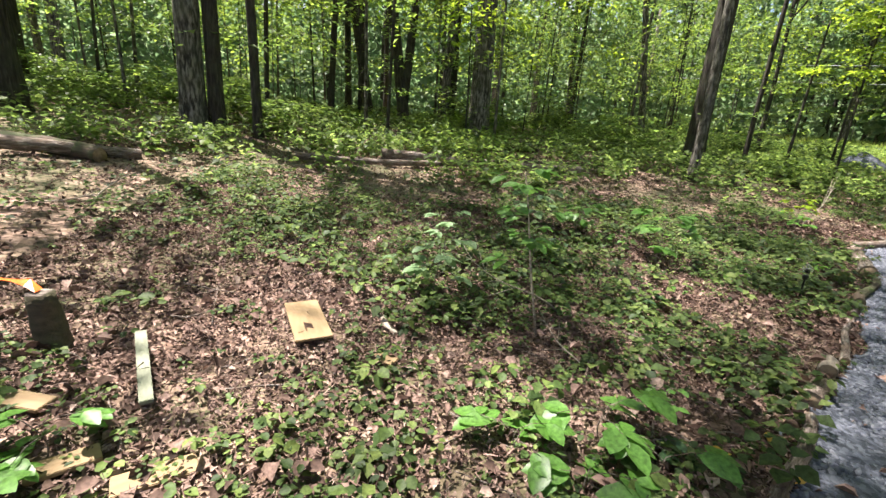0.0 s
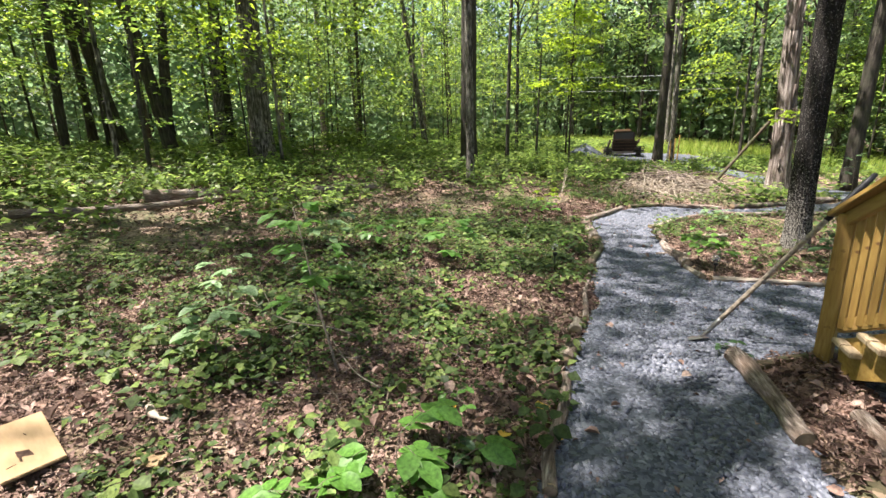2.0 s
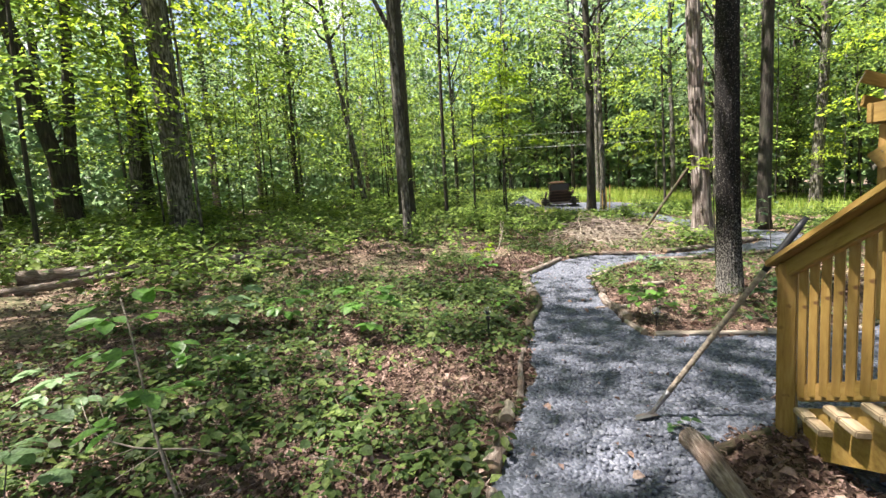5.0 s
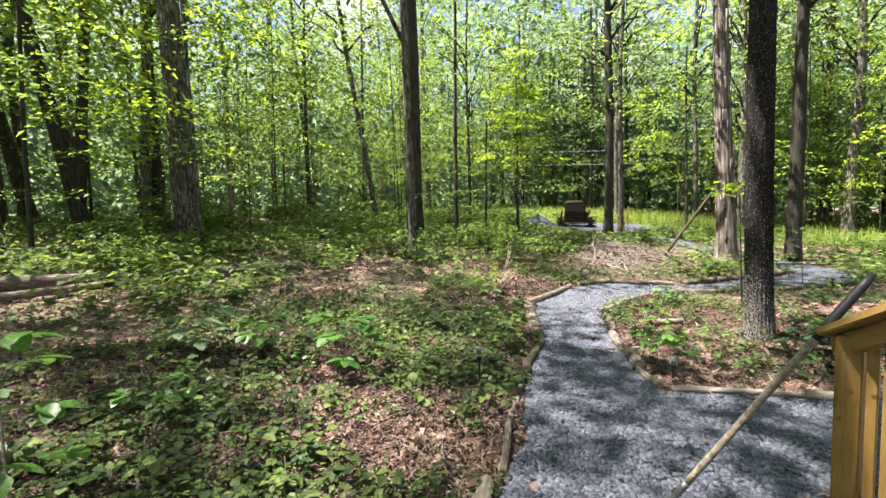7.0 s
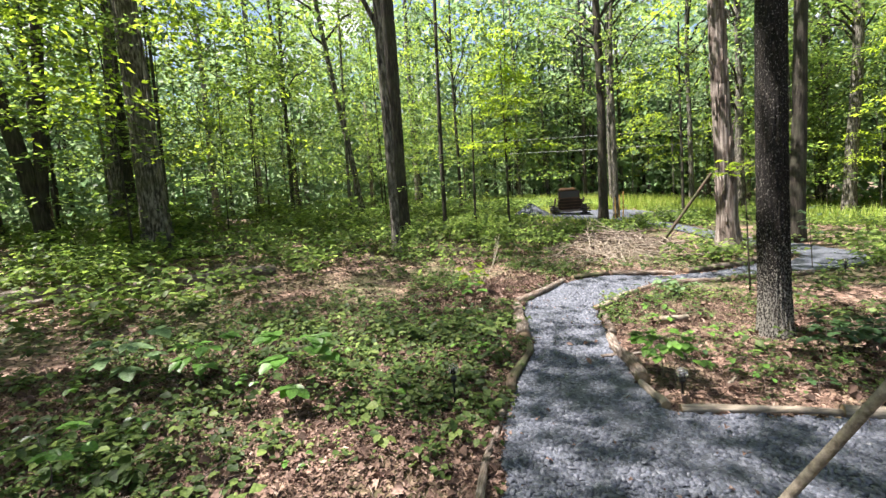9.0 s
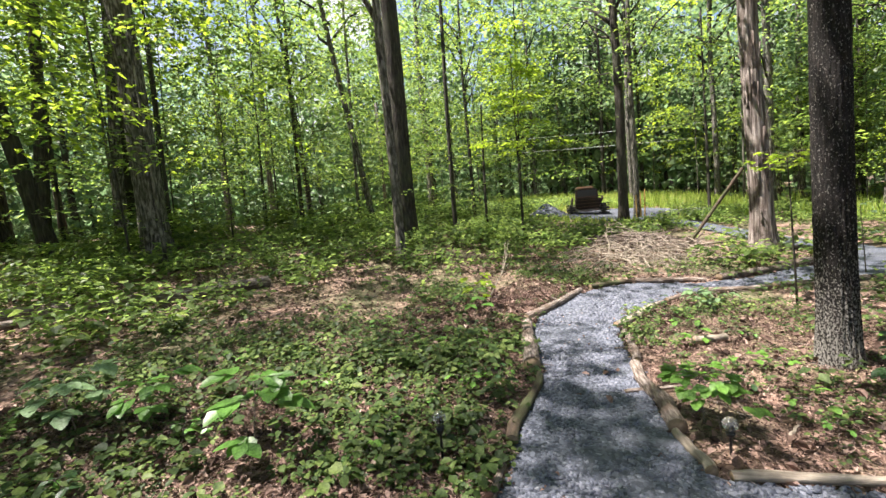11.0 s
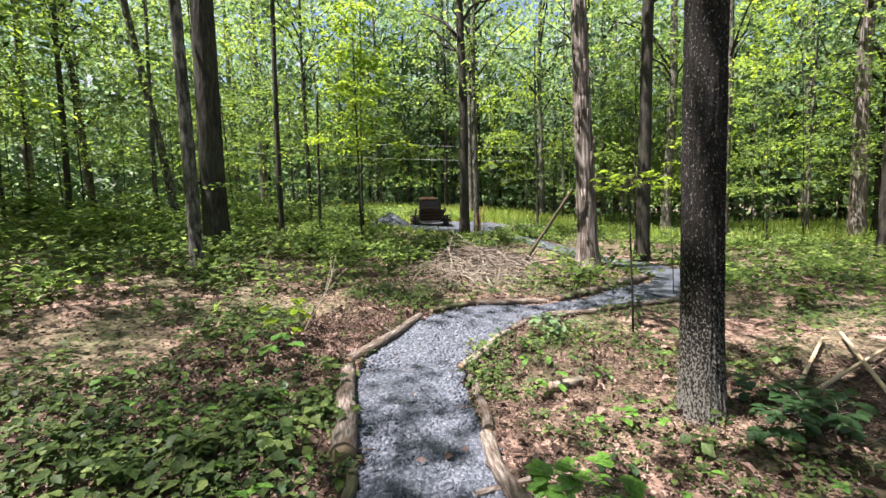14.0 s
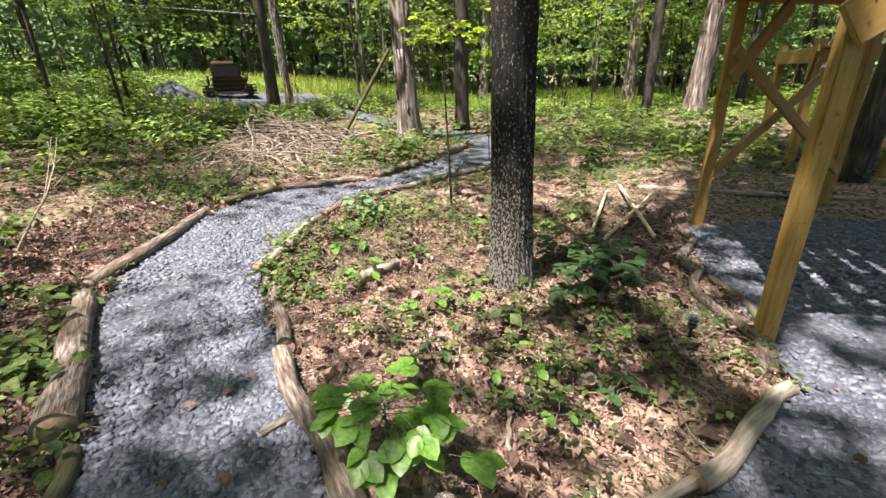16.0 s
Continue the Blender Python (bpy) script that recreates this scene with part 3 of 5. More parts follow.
CROWNS = {}
for _k, _m, _c in (("tall", LEAF, 5), ("wide", LEAF, 3), ("slim", LEAF, 5), ("slim_bright", LEAF_BRIGHT, 2), ("maple", LEAF_BRIGHT, 1), ("bush", LEAF, 3), ("tall_far", LEAF_FAR_HAZE, 4)):
    CROWNS[_k] = []
    for _i in range(_c):
        _me, _cs = crown_mesh("crown_" + _k, 100 + 17 * _i + len(_k), _k.split("_")[0], _m)
        _br = []
        _n = {"tall": 8, "wide": 9, "slim": 7, "bush": 5, "maple": 12}[_k.split("_")[0]]
        for _j, _p in enumerate(sorted(_cs, key=lambda q: -math.hypot(q[0], q[1]))[8 if "slim" in _k else 0:][:_n]):
            _root = (0, 0, max(-1.5 if "wide" in _k else -0.8 if "tall" in _k else 0.05, _p[2] - math.hypot(_p[0], _p[1]) * (0.3 if "slim" in _k else 0.75)))
            _br.append(branch_mesh("branch", _root, _p[:3], {"tall": 0.06, "wide": 0.08, "slim": 0.006, "bush": 0.006, "maple": 0.008}[_k.split("_")[0]], BARK_DARK, _j))
        CROWNS[_k].append((_me, _br))


def trunk_line(x, y, lean, height, seed, wander=0.02, step=0.4):
    g = np.random.default_rng(seed + 5)
    n = max(6, int(height / step))
    z = np.linspace(-0.15, height, n)
    ph = g.uniform(0, 6.28, 4)
    wx = wander * z * (np.sin(z * 0.45 + ph[0]) - math.sin(ph[0])) * 0.4
    wy = wander * z * (np.sin(z * 0.4 + ph[1]) - math.sin(ph[1])) * 0.4
    zz = np.maximum(z, 0)
    return np.stack([lean[0] * zz + wx, lean[1] * zz + wy, z], -1)


def tree(x, y, r, lean=(0, 0), bark=BARK_DARK, height=15.0, crown="tall", lift=6.5, spread=1.0, label="", sides=14, seed=0, flare=0.35, ridge=0, step=0.4, wander=0.02, fork=None, name="tree", reach=None):
    """A tapered trunk with a root flare, limbs and a leafy crown. reach: crowns moved off the trunk to steer shade on
    the ground.
    """
    t = empty(name, Matrix.Translation(at(x, y)), label or "tall forest tree with dark furrowed bark", "tree")
    line = trunk_line(x, y, lean, height, seed, wander, step)
    z = line[:, 2]
    rad = r * (1 - 0.55 * np.clip(z / height, 0, 1)) * (1 + flare * np.exp(-np.maximum(z, 0) / (r * 1.6)))
    V, F = tube(line, rad, sides, 0.05, ridge, seed)
    mesh_part("trunk", mesh_of("trunk", V, F, bark, True), t)
    if fork:
        f0, f1, fl, fr = fork
        l2 = trunk_line(x, y, fl, height * 0.85, seed + 3, wander, step)
        start = line[np.argmin(abs(z - f0))]
        zz = l2[:, 2] * 1.0
        pts = np.stack([start[0] + fl[0] * zz, start[1] + fl[1] * zz, start[2] + zz - 0.0], -1)[1:]
        V, F = tube(pts, fr * (1 - 0.5 * np.linspace(0, 1, len(pts))), 10, 0.05, 0, seed + 4)
        mesh_part("trunk", mesh_of("trunk", V, F, bark, True), t)
    if crown:
        base = line[np.argmin(abs(z - lift))]
        for k, (dx, dy, wide) in enumerate(reach or ((0, 0, spread),)):
            top = base + np.array([dx, dy, 0])
            if reach:
                low = line[np.argmin(abs(z - lift + 4))]
                mesh_part("limb", branch_mesh("limb", low, top, r * 0.6, bark, seed + k), t)
            me, br = CROWNS[crown][(seed + k) % len(CROWNS[crown])]
            m = Matrix.Translation(top) @ pose(0, 0, 0, 0, 0, (seed * 67) % 360) @ Matrix.Diagonal((wide, wide, (height - lift + 1.5) / (9.5 if "tall" in crown or crown == "wide" else 4.2 if crown == "maple" else 6.5), 1))
            mesh_part("crown", me, t, "", m)
            for q in br:
                mesh_part("branch", q, t, "", m)
    return t


def bark_plates(t, r, lean, z0, z1, n, material, seed):
    """Long peeling strips of bark that stand off the trunk."""
    g = np.random.default_rng(seed)
    for k in range(n):
        a = g.uniform(0, 6.28)
        z = g.uniform(z0, z1)
        L = g.uniform(0.3, 0.9)
        w = g.uniform(0.03, 0.08)
        rr = r * (1 - 0.03 * z)
        off = g.uniform(0.008, 0.05)
        V = []
        for i in range(4):
            f = i / 3
            zz = z + L * (f - 0.5)
            gap = rr + 0.004 + off * (2 * abs(f - 0.35)) ** 2
            for s in (-1, 1):
                for th in (0, 0.008):
                    aa = a + s * w / 2 / rr * (1 - 0.5 * f)
                    V.append((lean[0] * zz + (gap + th) * math.cos(aa), lean[1] * zz + (gap + th) * math.sin(aa), zz))
        F = []
        for i in range(3):
            o = i * 4
            for p, q in ((0, 1), (1, 3), (3, 2), (2, 0)):
                F += [(o + p, o + q, o + 4 + q), (o + p, o + 4 + q, o + 4 + p)]
        F += [(0, 2, 3), (0, 3, 1), (12, 13, 15), (12, 15, 14)]
        mesh_part("bark_plate", mesh_of("bark_plate", V, F, material), t)


def build_near_trees():
    # stout trunk beside the path, pale lichen flecks on near-black bark
    # its two offset crowns, out of view, are added to shade the deck gravel
    tree(7.62, 1.95, 0.135, (0.0, 0.018), BARK_LICHEN, 25, "wide", 13, 0.85, reach=((-2.4, 1.7, 0.75), (0.5, -1.0, 0.65)), sides=72, ridge=24, step=0.08, seed=1, flare=0.3, label="tall tree with near-black bark flecked by pale lichen")
    e = tree(14.75, 4.52, 0.235, (-0.008, 0.028), BARK_PALE, 15, lift=7.5, spread=1.3, sides=28, ridge=12, step=0.25, seed=2, flare=0.5, label="old tree with pale reddish peeling bark")
    bark_plates(e, 0.245, (-0.008, 0.028), 0.8, 6.5, 46, BARK_PALE, 3)
    tree(8.03, 9.8, 0.115, (0.012, -0.005), BARK_GREY, 15, lift=9.5, reach=((-2.0, 1.5, 0.5),), sides=20, step=0.25, seed=3, label="slender tree with pale grey bark on the forest floor")
    tree(9.68, 11.94, 0.27, (-0.012, 0.007), BARK_DARK, 24, "wide", 13, 0.6, reach=((2.5, 3.5, 0.5),), sides=26, ridge=14, step=0.25, seed=4, label="stout dark tree with furrowed bark")
    tree(3.51, 14.6, 0.33, (-0.02, -0.001), BARK_GREY, 25, "wide", 13, 0.65, sides=28, ridge=14, step=0.25, seed=5, label="stout old tree with grey flaking bark")
    tree(19.16, 10.54, 0.2, (0.0, -0.01), BARK_DARK, 16, lift=6.5, spread=1.3, seed=6)
    tree(20.7, 10.8, 0.13, (0.005, -0.012), BARK_GREY, 13, lift=5.5, spread=0.8, seed=7, label="slim straight forest tree with grey bark")
    tree(17.4, 3.68, 0.2, (0.005, -0.024), BARK_DARK, 15, lift=6.5, spread=1.3, seed=8, label="dark forest tree with a mossy trunk")
    tree(30.0, 4.16, 0.27, (0.002, -0.016), BARK_GREY, 17, lift=7, seed=9, label="tall grey forest tree beyond the path")
    tree(24.0, 9.2, 0.07, (0.0, 0.0), BARK_DARK, 9, "slim", 1.5, 1.4, seed=10, label="slim dark young forest tree")
    tree(11.6, 12.1, 0.075, (0.005, -0.006), BARK_DARK, 15, "tall", 8.5, 0.5, seed=11, label="slim straight dark tree")
    tree(12.15, 11.16, 0.05, (0.01, -0.01), BARK_DARK, 4.2, "slim", 0.6, 1.1, seed=12, label="young leafy understory tree")
    tree(16.8, 17.0, 0.09, (0.01, -0.01), BARK_DARK, 12, "tall", 4.5, 0.6, seed=13, label="slim straight dark tree")
    tree(3.25, 19.15, 0.23, (0.02, 0), BARK_DARK, 16, lift=7, seed=14)
    tree(1.19, 17.22, 0.22, (-0.13, 0.01), BARK_DARK, 16, lift=7, seed=15, fork=(0.6, 0, (0.09, -0.006), 0.17), label="dark tree that forks into leaning trunks")
    tree(2.81, 18.39, 0.19, (0.05, -0.009), BARK_GREY, 16, lift=7, seed=16)
    tree(-0.2, 20.5, 0.22, (-0.14, 0.0), BARK_DARK, 16, lift=7, seed=17, label="dark leaning forest tree")
    tree(-1.64, 17.9, 0.13, (0.04, 0.005), BARK_DARK, 14, lift=6, spread=0.8, seed=18)
    tree(9.49, 20.6, 0.1, (0.03, -0.01), BARK_DARK, 13, lift=5, spread=0.7, seed=19, label="slim straight dark tree")
    tree(11.68, 17.86, 0.14, (-0.11, 0.06), BARK_GREY, 16, lift=7, seed=20, label="slim grey tree with a leaning trunk")
    tree(20.72, -2.12, 0.16, (0.0, 0.0), BARK_DARK, 15, lift=6.5, seed=21)
    tree(28.5, 1.6, 0.23, (0, 0.003), BARK_GREY, 17, lift=7, seed=22)
    tree(27.4, -2.9, 0.29, (-0.002, -0.009), BARK_PALE, 18, lift=8, seed=23, label="tall tree with smooth pale bark")
    tree(33.0, -5.6, 0.3, (0.006, 0.01), BARK_GREY, 18, lift=8, seed=24, label="tall grey forest tree")
    j = tree(20.6, -3.55, 0.29, (-0.01, -0.03), BARK_PALE, 17, lift=7.5, sides=26, ridge=12, step=0.25, seed=25, flare=0.45, label="broad tree with pale shaggy peeling bark")
    bark_plates(j, 0.3, (-0.01, -0.03), 0.4, 6.0, 40, BARK_PALE, 5)
    tree(11.45, -2.6, 0.17, (-0.01, -0.05), BARK_DARK, 16, lift=7.5, flare=0.2, sides=26, ridge=12, step=0.25, seed=26, label="dark leaning tree beside the timber deck")
    tree(-7.1, 10.1, 0.27, (-0.01, 0.0), BARK_DARK, 17, lift=7.5, sides=20, seed=27)
    tree(-9.4, 13.9, 0.2, (0.01, 0.007), BARK_DARK, 16, lift=7, seed=28)
    tree(-3.98, 10.76, 0.25, (0.0, 0.0), BARK_GREY, 24, "wide", 13, 0.6, reach=((1.8, -1.5, 0.5),), sides=24, ridge=12, step=0.25, seed=29, label="stout tree with pale grey bark")
    tree(-3.55, 10.95, 0.17, (0.01, 0.01), BARK_DARK, 16, lift=7.5, sides=18, seed=30)
    tree(-2.63, 10.81, 0.11, (-0.01, 0.0), BARK_DARK, 14, lift=6.5, spread=0.8, seed=31)
    tree(-3.42, 15.34, 0.08, (0.02, 0.008), BARK_DARK, 13, lift=6, spread=0.7, seed=32)
    tree(-0.6, 24.0, 0.18, (-0.01, 0.0), BARK_DARK, 15, lift=6, seed=33)
    tree(12.55, 10.0, 0.035, (0.0, 0.0), BARK_DARK, 5.6, "maple", 2.7, 0.9, seed=34, label="young maple with bright yellow-green leaves")
    tree(0.4, 12.6, 0.05, (0.02, -0.02), BARK_DARK, 9.0, "slim_bright", 4.0, 1.1, seed=35, label="young maple with bright yellow-green leaves")
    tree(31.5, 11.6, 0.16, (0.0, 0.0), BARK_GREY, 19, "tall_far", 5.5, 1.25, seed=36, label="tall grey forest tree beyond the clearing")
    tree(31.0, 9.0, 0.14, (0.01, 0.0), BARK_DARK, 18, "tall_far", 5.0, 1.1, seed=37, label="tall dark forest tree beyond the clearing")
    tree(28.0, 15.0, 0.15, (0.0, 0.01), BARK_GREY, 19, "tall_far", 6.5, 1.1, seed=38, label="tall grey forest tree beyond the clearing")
    # unseen trees added behind the walker, so that their crowns shade the path
    for k, (x, y, lx, ly, spread) in enumerate(((-3.6, 0.4, 0.13, 0.27, 0.4), (-9.0, -5.0, 0.01, 0, 0.7), (-5.0, -3.1, 0.01, 0, 0.9), (0.4, -3.2, 0.01, 0, 1.2),
                                                (12.5, -7.5, 0.01, 0, 0.7), (-15.5, 7.5, 0.01, 0, 0.7), (5.8, -4.9, 0.01, 0, 1.1))):
        tree(x, y, 0.26, (lx, ly), BARK_DARK, 25, "wide", 13, spread, seed=40 + k)


build_ground()
build_gravel()
build_near_trees()


def clear_zone(x, y):
    """Where no bush or young tree stands: round the path, the deck, the drive and the sunny clearing."""
    x, y = np.asarray(x, float), np.asarray(y, float)
    near = (x > -5) & (x < 15.5) & (y > -5) & (y < 10.6 - 0.12 * np.abs(x - 6))
    clearing = ((x - 24) / 10) ** 2 + ((y - 16) / 8) ** 2 < 1
    south = (x > 8) & (x < 24) & (y > -6) & (y < 4.5)
    lane = ribbon_gap(x, y, FAR_PATH) < 1.6
    bearing = np.degrees(np.arctan2(y - 0.7, x - 2.1))
    vista = (bearing > 3) & (bearing < 41) & (np.hypot(x - 2.1, y - 0.7) < 27)
    return near | clearing | south | lane | vista


def build_woods():
    """Young trees and shrubs of the understory, then the taller wood behind."""
    g = np.random.default_rng(33)
    protos = []
    for k in range(7):
        kind = "slim_bright" if k >= 6 else "slim"
        p = tree(0, 0, 0.021 + 0.006 * (k % 4), (g.normal(0, 0.02), g.normal(0, 0.02)), BARK_DARK if k % 3 else BARK_GREY, 7.0, kind, 0.6, 1.0 + 0.12 * (k % 3), "slim young tree with layered green leaves", 6, 60 + k, name="young_tree", step=0.8)
        tagged(p, group="young trees of the understory")
        protos.append(p)
    spots = []
    want = ((-16, 22, 11.5, 25, 66), (13, 36, 4, 26, 34), (24, 44, -14, 8, 52), (-20, -5, 4, 12, 9))
    for x0, x1, y0, y1, n in want:
        made = 0
        while made < n:
            x, y = g.uniform(x0, x1), g.uniform(y0, y1)
            screen = (-6 < x < 3.8 and y < 17.5 and (made % 5)) or (7.0 < x < 14.6 and 9.8 < y < 14.4)
            if screen or clear_zone(x, y) or any((x - a) ** 2 + (y - b) ** 2 < 1.0 for a, b in spots):
                continue
            spots.append((x, y))
            made += 1
    for k, (x, y) in enumerate(spots):
        s = g.uniform(0.6, 1.55)
        m = Matrix.Translation(at(x, y)) @ pose(0, 0, 0, 0, 0, g.uniform(0, 360)) @ Matrix.Diagonal((s, s, s * g.uniform(0.8, 1.25), 1))
        src = protos[k % 7]
        if k < 7:
            src.matrix_basis = m
        else:
            copy_thing(src, m)
    # taller trees farther off
    protos = []
    for k in range(6):
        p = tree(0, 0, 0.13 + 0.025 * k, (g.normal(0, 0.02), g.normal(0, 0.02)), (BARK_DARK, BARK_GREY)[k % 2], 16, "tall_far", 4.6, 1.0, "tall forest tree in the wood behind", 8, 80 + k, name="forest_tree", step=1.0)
        tagged(p, group="trees of the wood behind")
        protos.append(p)
    done = []
    tries = 0
    while len(done) < 72 and tries < 9000:
        tries += 1
        a, d = g.uniform(-0.75, 2.75), g.uniform(22, 62)
        x, y = 4 + d * math.cos(a), 2 + d * math.sin(a)
        sunny = ((x - 22) / 13) ** 2 + ((y - 18) / 10) ** 2 < 1
        if sunny or clear_zone(x, y) or (x < 15 and y < 19 and d < 20) or any((x - p) ** 2 + (y - q) ** 2 < 5.5 for p, q in done):
            continue
        done.append((x, y))
    tries = 0
    while tries < 2000 and len(done) < 72 + 74:
        tries += 1
        a, d = g.uniform(-0.35, 0.8), g.uniform(33, 52)
        x, y = 4 + d * math.cos(a), 2 + d * math.sin(a)
        if not any((x - p) ** 2 + (y - q) ** 2 < 4.5 for p, q in done):
            done.append((x, y))
    for k, (x, y) in enumerate(done):
        s = g.uniform(0.8, 1.2)
        m = Matrix.Translation(at(x, y)) @ pose(0, 0, 0, 0, 0, g.uniform(0, 360)) @ Matrix.Diagonal((s, s, s * g.uniform(0.85, 1.15), 1))
        src = protos[k % 6]
        if k < 6:
            src.matrix_basis = m
        else:
            copy_thing(src, m)
    # shrubs
    protos = []
    for k in range(3):
        me, br = CROWNS["bush"][k]
        b = empty("shrub", Matrix.Identity(4), "low leafy green woodland shrub", "shrub", "woodland shrubs")
        mesh_part("foliage", me, b)
        for q in br:
            mesh_part("stem", q, b)
        protos.append(b)
    k = 0
    while k < 210:
        x, y = g.uniform(-16, 34), g.uniform(-12, 24)
        if (clear_zone(x, y) and not (x < 13 and y > 9.0)) or math.hypot(x - 4, y - 2) > 34 or math.hypot(x - 3, y) < 5:
            continue
        s = g.uniform(0.6, 1.5) * (0.6 if y < 11.5 and x < 14 else 1)
        m = Matrix.Translation(at(x, y, -0.02)) @ pose(0, 0, 0, 0, 0, g.uniform(0, 360)) @ Matrix.Diagonal((s, s, s * g.uniform(0.7, 1.1), 1))
        if k < 3:
            protos[k].matrix_basis = m
        else:
            copy_thing(protos[k % 3], m)
        k += 1
    # the treeline that closes the distance
    n, rows = 260, 34
    a = np.linspace(-1.7, 3.9, n)
    f = np.linspace(0, 1, rows)[:, None]
    top = 13 + 7 * lumps(a * 14, a * 0, 1.0, 4) + 3.5 * lumps(a * 60, a * 0, 1.0, 5)
    R = 72 + 5 * lumps(a * 20 + f * 0, f * 9 + a * 0, 0.7, 6) + 2.5 * g.uniform(0, 1, (rows, n)) + 6 * f
    X, Y = 4 + R * np.cos(a), 2 + R * np.sin(a)
    Z = 1.5 + f * top + g.uniform(-0.5, 0.5, (rows, n)) * f
    V = np.stack([X, Y, Z], -1).reshape(-1, 3)
    i, j = np.meshgrid(np.arange(rows - 1), np.arange(n - 1), indexing="ij")
    p = (i * n + j).ravel()
    F = np.concatenate([np.stack([p, p + 1, p + n + 1], -1), np.stack([p, p + n + 1, p + n], -1)])
    tagged(new("backdrop", mesh_of("backdrop", V, F, FAR_WOOD)), "dark green treeline closing the distance", "treeline", kind="structure")
    # the closed green depth of the wood, too far to tell trees apart
    n = 140000
    a, d = g.uniform(-1.0, 3.0, n), g.uniform(33, 66, n)
    x, y = 4 + d * np.cos(a), 2 + d * np.sin(a)
    hmax = 11 + 16 * lumps(x, y, 6, 8)
    z = land(x, y) + hmax * g.uniform(0, 1, n) ** 1.05
    keep = (lumps(x + z * 2, y - z * 2, 1.6, 9) > 0.3) & ~clear_zone(x, y)
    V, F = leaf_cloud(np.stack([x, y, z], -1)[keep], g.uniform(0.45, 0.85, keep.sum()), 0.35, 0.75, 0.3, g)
    tagged(new("distant_woods", mesh_of("distant_woods", V, F, LEAF_FAR_HAZE)), "dense green far woodland foliage", "woodland", kind="stuff")


# ---- forest floor cover ----
def build_cover():
    g = np.random.default_rng(51)
    # dead leaves
    sets = []
    for x0, x1, y0, y1, n, s in ((-2.6, 9.6, 0.2, 6.5, 125000, 0.037), (-5, 16, -4, 12, 50000, 0.06)):
        x, y = g.uniform(x0, x1, n), g.uniform(y0, y1, n)
        pebbly = on_gravel(x, y)
        keep = ~pebbly | (g.uniform(0, 1, n) < 0.012)
        x, y = x[keep], y[keep]
        z = land(x, y) + (lumps(x, y, 0.9, 1) - 0.5) * 0.07 + (lumps(x, y, 0.32, 2) - 0.5) * 0.05 + g.uniform(0.008, 0.035, len(x))
        sets.append(leaf_cloud(np.stack([x, y, z], -1), s * g.uniform(0.5, 1.35, len(x)) * np.where((x > 5) & (y < 3.6), 0.52, 0.9), 0.6, 0.62, 0.9, g))
    n = 4200
    x, y = g.uniform(-2.6, 9.6, n), g.uniform(0.2, 6.5, n)
    keep = ~on_gravel(x, y) | (g.uniform(0, 1, n) < 0.03)
    x, y = x[keep], y[keep]
    z = land(x, y) + (lumps(x, y, 0.9, 1) - 0.5) * 0.07 + (lumps(x, y, 0.32, 2) - 0.5) * 0.05 + g.uniform(0.02, 0.045, len(x))
    sets.append(leaf_cloud(np.stack([x, y, z], -1), 0.075 * g.uniform(0.6, 1.3, len(x)), 0.55, 0.7, 1.1, g, lobed=True))
    # needles and shreds
    n = 52000
    x, y = g.uniform(-2.0, 9.8, n), g.uniform(0.2, 5.8, n)
    keep = ~on_gravel(x, y)
    x, y = x[keep], y[keep]
    z = land(x, y) + (lumps(x, y, 0.9, 1) - 0.5) * 0.07 + (lumps(x, y, 0.32, 2) - 0.5) * 0.05 + g.uniform(0.02, 0.05, len(x))
    sets.append(leaf_cloud(np.stack([x, y, z], -1), 0.06 * g.uniform(0.5, 1.5, len(x)), 0.8, 0.11, 0.3, g))
    V, F = merge(sets)
    tagged(new("leaf_litter", mesh_of("leaf_litter", V, F, LITTER)), "dry brown fallen leaves covering the forest floor", "leaf litter", kind="stuff")
    # low green plants: a few leaflets on a short stalk each
    sets = []
    for x0, x1, y0, y1, n, s, hh in ((-2.6, 9.8, 0.4, 7.0, 21000, 0.036, 0.055), (-2.6, 7.5, 0.8, 8.5, 4200, 0.068, 0.1), (-6, 16, -4, 11, 10000, 0.075, 0.12), (-14, 26, 7.5, 20, 24000, 0.13, 0.3), (12, 40, -12, 9, 14000, 0.14, 0.24)):
        x, y = g.uniform(x0, x1, n), g.uniform(y0, y1, n)
        dens = 0.62 * lumps(x, y, 1.3, 12) + 0.38 * lumps(x, y, 0.4, 13)
        dens = dens - 0.05 + 0.1 * np.clip((y - 3.5) / 5, 0, 1) + 0.16 * (lumps(x, y, 2.6, 14) - 0.5) + 0.05 * ((x > 1.8) & (x < 5.2) & (y < 5.5)) + 0.1 * ((x > 2.2) & (x < 4.6) & (y < 4.0)) - (0.09 if s < 0.05 else 0.3) * ((x > 0.2) & (x < 2.1) & (y < 2.6)) - (0.0 if s < 0.05 else 0.2) * ((x <= 0.2) & (y < 2.6)) - (0.1 if s < 0.05 else 0.3) * ((x > 5.2) & (x < 8.6) & (y < 3.4)) + 0.05 * ((x > 9.2) & (y < 4.2))
